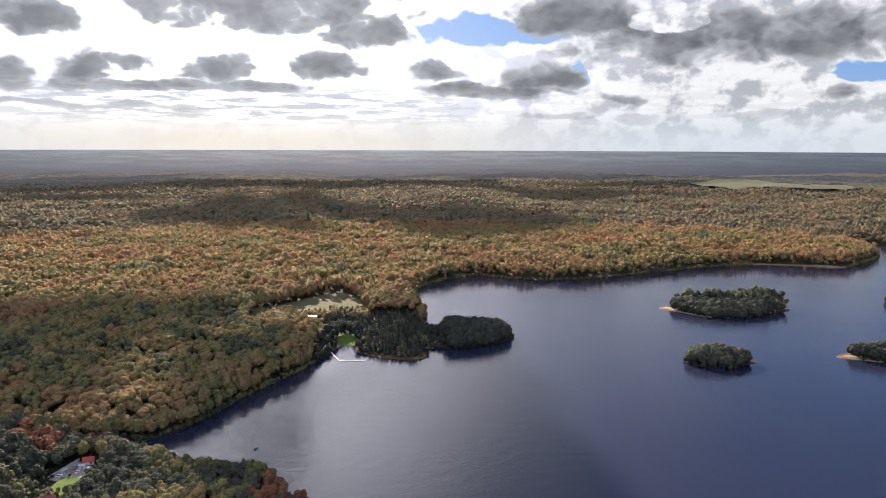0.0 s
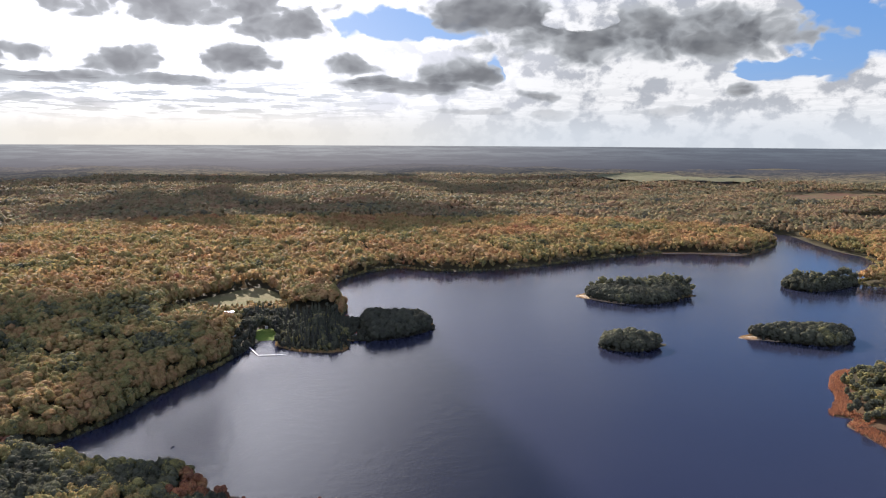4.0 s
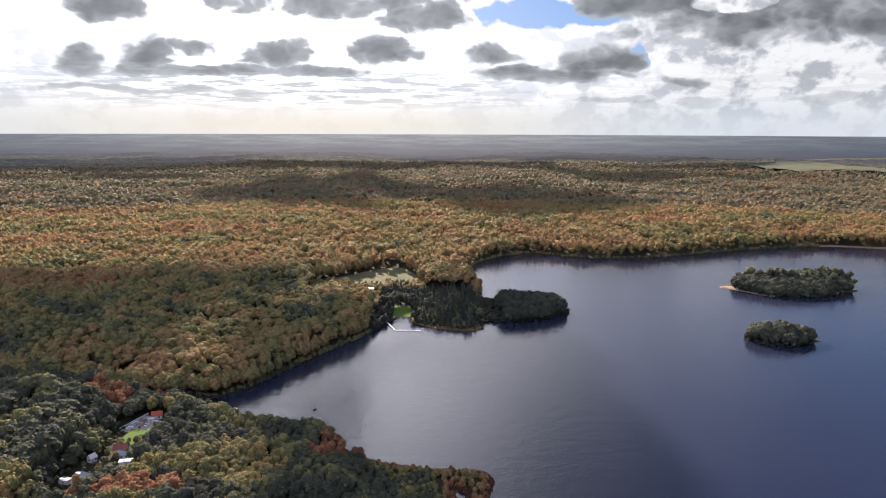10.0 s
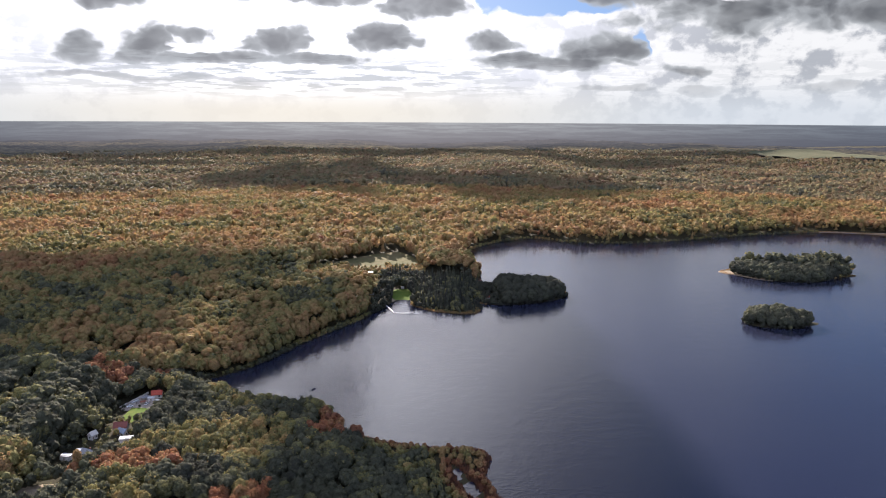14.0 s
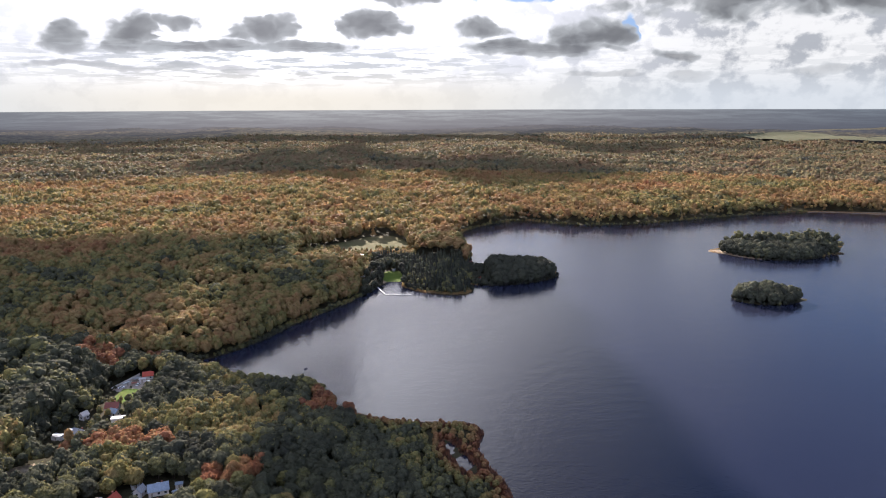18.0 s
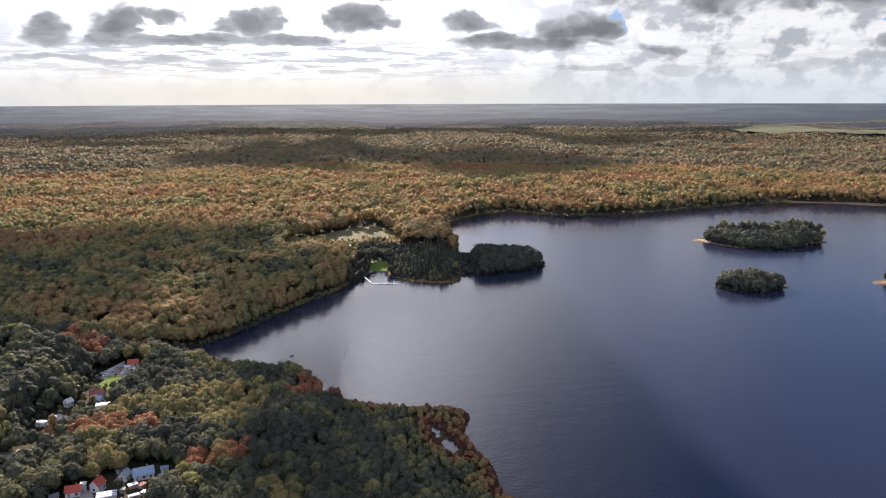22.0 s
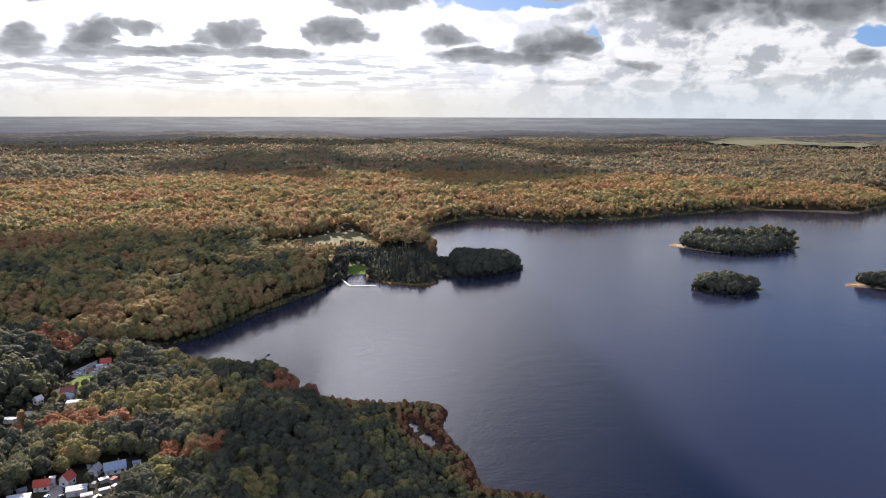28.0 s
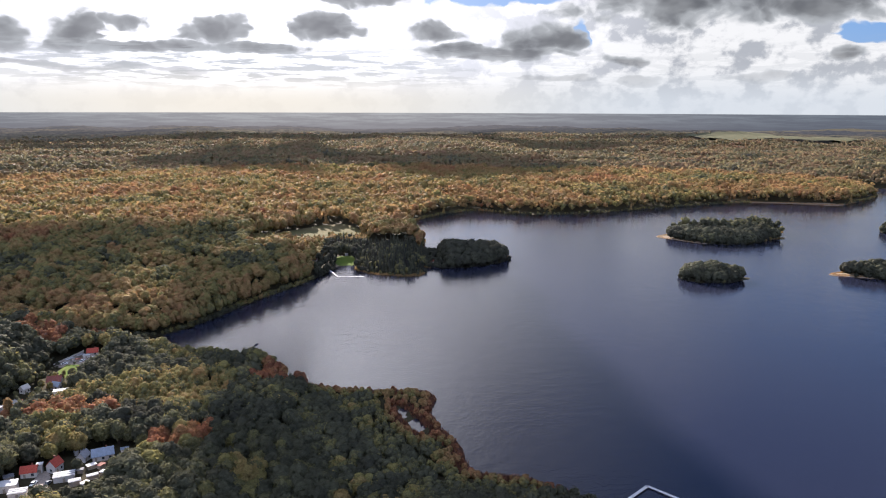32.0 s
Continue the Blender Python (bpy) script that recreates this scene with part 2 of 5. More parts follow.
def plain(name, color, rough=0.8, scale=2.0, spread=0.35, metal=0.0, dirt=0.25):
    """A surface with grain and larger stains."""
    k = material(name)
    a = k.noise(k.obj, scale, 5.0)
    b = k.noise(k.obj, scale * 0.13, 3.0)
    dark = tuple(c * (1 - spread) for c in color)
    pale = tuple(min(1.0, c * (1 + spread)) for c in color)
    c = k.colors(a, [(0.3, dark), (0.7, pale)])
    c = k.mix(k.ramp(b, 0.45, 0.7, 0.0, dirt), c, tuple(v * 0.45 for v in color))
    k.put(k.bsdf.inputs["Base Color"], c)
    k.bsdf.inputs["Roughness"].default_value, k.bsdf.inputs["Metallic"].default_value = rough, metal
    k.bsdf.inputs["Specular IOR Level"].default_value = 0.12 if rough > 0.6 else 0.5
    k.put(k.bsdf.inputs["Normal"], bump(k, a, 0.3, 0.03))
    return k.mat


LEAF_STOPS = [(0.0, (0.044, 0.046, 0.038)), (0.2, (0.078, 0.080, 0.056)), (0.38, (0.124, 0.128, 0.080)), (0.50, (0.285, 0.255, 0.090)), (0.60, (0.385, 0.262, 0.108)),
              (0.72, (0.420, 0.246, 0.112)), (0.86, (0.355, 0.145, 0.074)), (1.0, (0.155, 0.078, 0.058))]
HAZED_STOPS = [(p, tuple(0.55 * a + 0.45 * b for a, b in zip(c, (0.150, 0.130, 0.112)))) for p, c in LEAF_STOPS]      # leaf colours greyed to imitate haze over the far woods


def foliage(name, source, fine=0.55, stops=LEAF_STOPS):
    """Leaves whose hue comes from a tree's own tint: 0 dark green to 1 rust."""
    k = material(name)
    if source == "tint":
        at = k.n.new("ShaderNodeAttribute")
        at.attribute_name = "tint"
        tint = at.outputs["Fac"]
    else:
        info = k.n.new("ShaderNodeObjectInfo")
        tint = k.m("ADD", k.m("MULTIPLY", k.m("SUBTRACT", info.outputs["Random"], 0.5), source[1]), source[0])
    leaf = k.noise(k.pos, fine, 4.0, 0.7)
    tint = k.m("MULTIPLY_ADD", k.m("SUBTRACT", leaf, 0.5), 0.16, tint)
    c = k.colors(tint, stops)
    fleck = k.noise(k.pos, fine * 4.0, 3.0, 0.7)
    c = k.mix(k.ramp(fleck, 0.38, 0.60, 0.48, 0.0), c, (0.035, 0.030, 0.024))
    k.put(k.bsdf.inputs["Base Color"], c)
    k.bsdf.inputs["Roughness"].default_value = 0.65
    k.bsdf.inputs["Specular IOR Level"].default_value = 0.02
    k.put(k.bsdf.inputs["Normal"], bump(k, leaf, 1.0, 1.6))
    thin = k.n.new("ShaderNodeBsdfTranslucent")
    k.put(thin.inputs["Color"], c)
    both = k.n.new("ShaderNodeMixShader")
    both.inputs[0].default_value = 0.42
    k.l.new(k.bsdf.outputs[0], both.inputs[1])
    k.l.new(thin.outputs[0], both.inputs[2])
    k.l.new(both.outputs[0], k.out.inputs[0])
    return k.mat


def water_material():
    k = material("lake water")
    k.bsdf.inputs["IOR"].default_value = 1.33
    wide = k.noise(k.pos, 0.006, 3.0, 0.5)
    k.put(k.bsdf.inputs["Base Color"], k.mix(wide, (0.013, 0.015, 0.030), (0.018, 0.020, 0.036)))
    k.put(k.bsdf.inputs["Roughness"], k.ramp(wide, 0.35, 0.65, 0.09, 0.15))
    ripple = k.noise(k.pos, 0.42, 2.0, 0.55)
    swell = k.noise(k.pos, 0.10, 2.0, 0.5)
    chop = k.noise(k.pos, 1.3, 2.0, 0.6)
    sep = k.n.new("ShaderNodeSeparateXYZ")
    k.l.new(k.pos, sep.inputs[0])
    lee = k.ramp(k.m("MULTIPLY_ADD", wide, 300.0, sep.outputs[1]), 750.0, 1250.0, 0.8, 0.6)
    k.put(k.bsdf.inputs["Normal"], bump(k, k.m("MULTIPLY", lee, k.m("MULTIPLY_ADD", swell, 1.6, k.m("MULTIPLY_ADD", chop, 0.3, ripple))), 0.55, 0.24))
    return k.mat


def ground_material():
    k = material("forest floor")
    big, small = k.noise(k.pos, 0.03, 4.0), k.noise(k.pos, 0.8, 5.0, 0.65)
    c = k.mix(big, (0.055, 0.042, 0.026), (0.042, 0.046, 0.024))
    c = k.mix(k.ramp(small, 0.35, 0.65, 0.0, 0.6), c, (0.025, 0.018, 0.010))
    k.bsdf.inputs["Specular IOR Level"].default_value = 0.05
    k.put(k.bsdf.inputs["Base Color"], c)
    k.bsdf.inputs["Roughness"].default_value = 0.95
    k.put(k.bsdf.inputs["Normal"], bump(k, small, 0.6, 0.3))
    return k.mat


def grass_material(name, a, b, scale=0.12):
    k = material(name)
    big, small = k.noise(k.pos, scale, 5.0, 0.6), k.noise(k.pos, 2.0, 4.0, 0.7)
    c = k.mix(k.ramp(big, 0.35, 0.65), a, b)
    c = k.mix(k.ramp(small, 0.35, 0.7, 0.35, 0.0), c, tuple(v * 0.4 for v in a))
    k.put(k.bsdf.inputs["Base Color"], c)
    k.bsdf.inputs["Roughness"].default_value, k.bsdf.inputs["Specular IOR Level"].default_value = 0.95, 0.03
    k.put(k.bsdf.inputs["Normal"], bump(k, small, 0.5, 0.1))
    return k.mat


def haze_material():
    """Woods and fields many kilometres off; the lit haze over them is painted on as a glow."""
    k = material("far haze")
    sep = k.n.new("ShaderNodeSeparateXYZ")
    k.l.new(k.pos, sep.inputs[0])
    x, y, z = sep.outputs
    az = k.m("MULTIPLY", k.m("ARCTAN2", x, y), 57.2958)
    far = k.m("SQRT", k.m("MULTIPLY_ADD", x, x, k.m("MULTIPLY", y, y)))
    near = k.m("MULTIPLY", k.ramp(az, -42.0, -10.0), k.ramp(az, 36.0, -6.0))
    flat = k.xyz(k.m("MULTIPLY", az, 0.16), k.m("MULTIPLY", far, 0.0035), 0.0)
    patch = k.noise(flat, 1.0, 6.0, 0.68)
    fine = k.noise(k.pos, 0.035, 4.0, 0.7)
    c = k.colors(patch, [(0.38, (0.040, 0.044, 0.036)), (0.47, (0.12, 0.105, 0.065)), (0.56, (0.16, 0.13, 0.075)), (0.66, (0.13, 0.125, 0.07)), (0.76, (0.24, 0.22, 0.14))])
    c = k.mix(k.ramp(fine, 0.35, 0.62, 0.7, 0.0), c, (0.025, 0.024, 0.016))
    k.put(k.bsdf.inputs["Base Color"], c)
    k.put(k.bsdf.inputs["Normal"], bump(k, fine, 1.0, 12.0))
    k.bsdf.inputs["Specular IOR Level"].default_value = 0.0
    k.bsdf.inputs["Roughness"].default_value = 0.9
    # haze put in as emission: brighter under the sun, stronger with distance
    haze_glow = k.mix(near, tuple(0.33 * v for v in FAR_SIDE), tuple(0.33 * v for v in FAR_SUN))
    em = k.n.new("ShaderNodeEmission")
    k.put(em.inputs["Color"], haze_glow)
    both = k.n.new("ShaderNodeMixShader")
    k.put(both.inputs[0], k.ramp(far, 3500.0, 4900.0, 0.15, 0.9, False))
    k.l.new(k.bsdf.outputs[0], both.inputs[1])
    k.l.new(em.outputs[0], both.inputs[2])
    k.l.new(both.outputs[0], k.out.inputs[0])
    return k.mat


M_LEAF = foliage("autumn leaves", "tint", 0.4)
M_LEAF_FAR = foliage("far canopy", "tint", 0.15, HAZED_STOPS)
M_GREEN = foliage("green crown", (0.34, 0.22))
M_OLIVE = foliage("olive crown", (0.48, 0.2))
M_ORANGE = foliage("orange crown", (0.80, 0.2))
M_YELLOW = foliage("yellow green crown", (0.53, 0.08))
M_BARK = plain("bark", (0.055, 0.042, 0.032), 0.95, 6.0, 0.5)
M_WATER = water_material()
M_GROUND = ground_material()
M_LAWN = grass_material("lawn grass", (0.085, 0.135, 0.025), (0.13, 0.155, 0.035))
M_MEADOW = grass_material("dry meadow", (0.165, 0.135, 0.07), (0.11, 0.105, 0.045), 0.03)
M_FIELD = grass_material("pale green field", (0.095, 0.098, 0.055), (0.115, 0.108, 0.062), 0.01)
M_STUBBLE = grass_material("brown stubble", (0.095, 0.054, 0.035), (0.085, 0.070, 0.036), 0.01)
M_SAND = plain("sand", (0.27, 0.21, 0.145), 0.95, 1.5, 0.2)
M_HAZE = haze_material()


# ---- mesh helpers ----
def part(name, bm, mat, parent, label=""):
    me = bpy.data.meshes.new(name)
    bm.to_mesh(me)
    bm.free()
    me.materials.append(mat)
    ob = new(name, me)
    if parent is not None:
        ob.parent = parent
    if label:
        ob["label"] = label
    return ob


def soup(name, verts, tris, mat, tint=None, smooth=True):
    """One mesh object from arrays."""
    me = bpy.data.meshes.new(name)
    me.vertices.add(len(verts))
    me.vertices.foreach_set("co", np.asarray(verts, np.float32).ravel())
    n, k = tris.shape
    me.loops.add(n * k)
    me.loops.foreach_set("vertex_index", np.asarray(tris, np.int32).ravel())
    me.polygons.add(n)
    me.polygons.foreach_set("loop_start", np.arange(0, n * k, k, dtype=np.int32))
    me.polygons.foreach_set("use_smooth", np.full(n, smooth))
    if tint is not None:
        at = me.attributes.new("tint", "FLOAT", "POINT")
        at.data.foreach_set("value", np.asarray(tint, np.float32))
    me.update(calc_edges=True)
    me.materials.append(mat)
    return new(name, me)


def box(bm, x0, x1, y0, y1, z0, z1):
    vs = [bm.verts.new((x, y, z)) for z in (z0, z1) for x, y in ((x0, y0), (x1, y0), (x1, y1), (x0, y1))]
    for f in ((3, 2, 1, 0), (4, 5, 6, 7), (0, 1, 5, 4), (1, 2, 6, 5), (2, 3, 7, 6), (3, 0, 4, 7)):
        bm.faces.new([vs[i] for i in f])


def boxes(*items):
    bm = bmesh.new()
    for it in items:
        box(bm, *it)
    return bm


def curve(points, step=6, closed=True):
    """A smooth outline in metres through corners given in units of the plan."""
    p = np.array(points, float) * PLAN
    n = len(p)
    out = []
    for i in range(n if closed else n - 1):
        a, b, c, d = (p[(i + k) % n] if closed else p[min(max(i + k, 0), n - 1)] for k in (-1, 0, 1, 2))
        for s in np.arange(step) / step:
            out.append(0.5 * (2 * b + (c - a) * s + (2 * a - 5 * b + 4 * c - d) * s**2 + (3 * b - a - 3 * c + d) * s**3))
    return np.array(out)


def inside_and_distance(x, y, ring):
    """For arrays of points: whether they lie inside the ring, and how far its edge is."""
    x, y = np.asarray(x, float), np.asarray(y, float)
    inn, best = np.zeros(x.shape, bool), np.full(x.shape, 1e12)
    for (ax, ay), (bx, by) in zip(ring, np.roll(ring, -1, 0)):
        ex, ey = bx - ax, by - ay
        s = np.clip(((x - ax) * ex + (y - ay) * ey) / (ex * ex + ey * ey + 1e-9), 0, 1)
        best = np.minimum(best, (x - ax - s * ex) ** 2 + (y - ay - s * ey) ** 2)
        if ay != by:
            inn ^= ((ay > y) != (by > y)) & (x < ax + ex * (y - ay) / ey)
    return inn, np.sqrt(best)


def waves(x, y, size, seed=0):
    """Smooth noise of about -1 to 1 on a plan."""
    r = np.random.RandomState(seed)
    out = 0
    for i in range(7):
        a, ph, f = r.uniform(0, 6.28), r.uniform(0, 6.28), r.uniform(0.6, 1.7) * 6.28 / size
        out = out + np.sin(f * (x * np.cos(a) + y * np.sin(a)) + ph)
    return out / 3.2


# ---- plan of the lake ----
WEST_SHORE = [(-108, 291), (-107, 298), (-98, 305), (-88, 317), (-78, 334), (-68, 357), (-56, 378), (-44, 398), (-36, 416), (-29, 432), (-25, 443), (-22, 451), (-14, 453),
              (-11, 438), (1, 424), (14, 418), (28, 417), (33, 427), (32, 441), (46, 438), (67, 441), (88, 454), (97, 471), (88, 482), (66, 491), (46, 496), (35, 508)]
NORTH_SHORE = [(41, 545), (33, 580), (35, 618), (40, 642), (61, 676), (102, 706), (140, 684), (190, 676), (250, 693), (300, 714), (370, 738), (431, 752), (473, 741),
               (508, 724), (553, 750), (608, 796), (630, 840), (628, 890), (650, 915), (684, 885), (680, 850), (656, 781), (644, 726), (640, 680), (585, 592), (525, 560)]
EAST_SHORE = [(514, 546), (525, 531), (580, 500), (520, 420), (400, 360), (337, 326), (306, 324), (283, 304), (275, 290), (264, 277), (253, 267), (260, 259), (251, 252),
              (250, 240), (249, 226), (246, 195), (235, 150), (180, 112), (120, 104), (92, 118), (62, 134)]
SOUTH_SHORE = [(57, 144), (51, 150), (43, 157), (34, 160), (28, 163), (27, 170), (26, 180), (22, 192), (19, 206), (22, 218), (17, 225), (6, 226), (-10, 229), (-22, 234),
               (-31, 240), (-37, 248), (-42, 257), (-50, 263), (-60, 266), (-76, 271), (-92, 281)]
LAKE = curve(WEST_SHORE + NORTH_SHORE + EAST_SHORE + SOUTH_SHORE, 5)
ISLANDS = [curve(p, 5) for p in (
    [(235, 546), (243, 533), (259, 513), (283, 506), (305, 512), (323, 525), (337, 529), (332, 541), (353, 560), (338, 567), (300, 568), (260, 560)],
    [(192, 400), (193, 391), (202, 384), (217, 383), (229, 390), (238, 393), (229, 402), (222, 412), (204, 413)],
    [(293, 400), (307, 391), (322, 380), (338, 371), (355, 374), (368, 388), (358, 402), (330, 410), (310, 408)],
    [(436, 542), (445, 528), (470, 527), (500, 540), (513, 547), (500, 556), (462, 562), (441, 557)])]
POND = curve([(7, 212), (11, 210), (15, 200), (19, 191), (16, 187), (11, 195)], 4)
MEADOW = curve([(-88, 546), (-72, 570), (-50, 600), (-28, 616), (-12, 585), (-6, 560), (-22, 546), (-44, 544), (-66, 541)], 4)
LAWN = curve([(-24, 453), (-13, 454), (-15, 475), (-25, 473)], 4)
FIELDS = [curve(p, 3) for p in ([(905, 1990), (1150, 2010), (1270, 1830), (1075, 1710), (880, 1800)], [(1156, 1504), (1310, 1501), (1420, 1400), (1122, 1283), (1009, 1290)],
                                [(905, 1060), (1040, 1075), (1000, 960), (850, 900), (835, 960)])]
VILLAGE = [(-119.5, 272.2, 7), (-125.1, 265.5, 4.5), (-118.0, 255.2, 6.5), (-118.3, 237.0, 4.5), (-112.3, 227.8, 4), (-125.7, 230.2, 3), (-120.2, 213.4, 4.5), (-126.9, 214.0, 3), (-81.0, 171.5, 6), (-74.0, 174.1, 3.5), (-77.8, 162.2, 5),
           (-89.1, 164.5, 4.5), (-93.6, 162.0, 4.5), (-85.1, 158.5, 5.5), (-95.0, 152.4, 6.5), (-89.6, 153.9, 5)]
YARDS = [(-121, 183, 8), (-42, 169, 4), (-35, 166, 3.5), (-49, 173, 3.5), (-46, 517, 7), (-35, 472, 4), (72, 130, 16), *VILLAGE]


def land(x, y):
    """Signed distance to the shore (land above 0) and height of the ground."""
    inn, d = inside_and_distance(x, y, LAKE)
    sd = np.where(inn, -d, d)
    for isle in [*ISLANDS]:
        inn, d = inside_and_distance(x, y, isle)
        sd = np.maximum(sd, np.where(inn, d, -d))
    inn, d = inside_and_distance(x, y, POND)
    sd = np.minimum(sd, np.where(inn, -d, d))
    far = np.hypot(x, y)
    rise = 10.0 * np.clip((sd - 12) / 200, 0, 1) * (0.75 + 0.35 * waves(x, y, 650, 3))
    rise = rise + np.clip((far - 1000) / 1400, 0, 1) * (10 + 11 * waves(x, y, 2000, 4) + 5 * waves(x, y, 700, 9)) * np.clip((sd - 6) / 90, 0, 1)
    z = np.where(sd > 0, 0.15 + np.minimum(sd * 0.09, 1.2) + np.maximum(rise, 0) * (sd > 0), np.maximum(sd * 0.15, -3.0))
    return sd, z


def axis(lo, f0, f1, hi, fine):
    """Even small steps in the middle that grow outwards."""
    mid = list(np.arange(f0, f1 + fine, fine))
    up, s = [mid[-1]], fine
    while up[-1] < hi:
        s = min(s * 1.07, 160)
        up.append(up[-1] + s)
    dn, s = [mid[0]], fine
    while dn[-1] > lo:
        s = min(s * 1.07, 160)
        dn.append(dn[-1] - s)
    return np.array(dn[:0:-1] + mid + up[1:])


def build_ground():
    ax, ay = axis(-5000, -240, 1130, 5000, 7.5), axis(-1500, 190, 1500, 4700, 7.5)
    gx, gy = np.meshgrid(ax, ay)
    _, gz = land(gx, gy)
    n, m = len(ay), len(ax)
    idx = np.arange(n * m).reshape(n, m)
    quads = np.stack([idx[:-1, :-1], idx[:-1, 1:], idx[1:, 1:], idx[1:, :-1]], -1).reshape(-1, 4)
    g = soup("ground", np.stack([gx, gy, gz], -1).reshape(-1, 3), quads, M_GROUND)
    tagged(g, "brown leaf-strewn forest floor round the lake", "ground", kind="structure")


build_ground()


def sheet(name, ring, mat, lift, label, category, step=None, top=None):
    """A thin patch that follows the ground inside a ring."""
    x0, y0 = ring.min(0)
    x1, y1 = ring.max(0)
    step = step or max(x1 - x0, y1 - y0) / 24
    gx, gy = np.meshgrid(np.arange(x0 - step, x1 + 2 * step, step), np.arange(y0 - step, y1 + 2 * step, step))
    inn, d = inside_and_distance(gx, gy, ring)
    gz = land(gx, gy)[1] if top is None else top(gx, gy)
    n, m = gx.shape
    idx = np.arange(n * m).reshape(n, m)
    quads = np.stack([idx[:-1, :-1], idx[:-1, 1:], idx[1:, 1:], idx[1:, :-1]], -1).reshape(-1, 4)
    keep = inn.ravel()[quads].any(1)
    ob = soup(name, np.stack([gx, gy, gz + lift], -1).reshape(-1, 3), quads[keep], mat)
    tagged(ob, label, category, kind="structure")


sheet("meadow", MEADOW, M_MEADOW, 0.6, "dry yellow meadow in a clearing of the wood", "meadow", 3.0)
sheet("lawn", LAWN, M_LAWN, 0.35, "bright green mown lawn behind the beach", "lawn")
sheet("lawn", curve([(-122.7, 250.7), (-111.8, 241.7), (-110.1, 247.1), (-115.2, 258.6), (-123.1, 261.4)], 4), M_LAWN, 0.35, "small green garden lawn among the houses", "lawn")
sheet("beach", curve([(-25, 446), (-22, 452.5), (-13, 454.5), (-10, 446), (-14, 456), (-24, 456)], 4), M_SAND, 0.3, "strip of pale bathing sand", "beach", 1.0)
sheet("field", FIELDS[1], M_STUBBLE, 2.0, "brown ploughed field with pale strips", "field")
sheet("field", FIELDS[2], M_STUBBLE, 1.0, "reddish brown field beside the lake's far end", "field")

water = bmesh.new()
box(water, -700, 2000, -200, 2000, -6.0, 0.0)
tagged(part("water", water, M_WATER, None), "dark blue lake, lightly rippled by the wind", "lake", kind="structure")

# the land beyond: a rolling sheet of woods
def far_top(x, y):
    """Height of the canopy far off."""
    return land(x, y)[1] + 20 + 2.5 * waves(x, y, 45, 27) + 3.0 * waves(x, y, 110, 24) + 4 * waves(x, y, 320, 25)


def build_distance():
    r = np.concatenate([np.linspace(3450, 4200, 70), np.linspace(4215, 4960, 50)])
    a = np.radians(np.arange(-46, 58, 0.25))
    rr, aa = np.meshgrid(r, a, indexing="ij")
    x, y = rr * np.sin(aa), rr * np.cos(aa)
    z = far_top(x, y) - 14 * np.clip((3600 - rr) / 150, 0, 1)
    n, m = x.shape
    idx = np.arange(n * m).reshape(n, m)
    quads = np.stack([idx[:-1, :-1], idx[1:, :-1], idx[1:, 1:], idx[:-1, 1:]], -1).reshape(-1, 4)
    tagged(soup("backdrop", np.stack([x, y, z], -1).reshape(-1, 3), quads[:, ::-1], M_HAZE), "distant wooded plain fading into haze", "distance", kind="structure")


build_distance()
sheet("field", FIELDS[0], M_FIELD, 6.0, "pale green open field beyond the woods", "field", 45.0, far_top)

# clouds added out of view, towards the sun, to shade the woods and cut glare on the water
def cloud_material():
    """Water droplets: sunlight comes through them, scattered."""
    k = material("cloud")
    c = k.mix(k.noise(k.pos, 0.004, 4.0), (0.72, 0.72, 0.72), (0.86, 0.86, 0.86))
    k.put(k.bsdf.inputs["Base Color"], c)
    k.bsdf.inputs["Roughness"].default_value, k.bsdf.inputs["Specular IOR Level"].default_value = 1.0, 0.0
    thin = k.n.new("ShaderNodeBsdfTranslucent")
    k.put(thin.inputs["Color"], c)
    both = k.n.new("ShaderNodeMixShader")
    both.inputs[0].default_value = 0.8
    k.l.new(k.bsdf.outputs[0], both.inputs[1])
    k.l.new(thin.outputs[0], both.inputs[2])
    k.l.new(both.outputs[0], k.out.inputs[0])
    return k.mat


M_CLOUD = cloud_material()


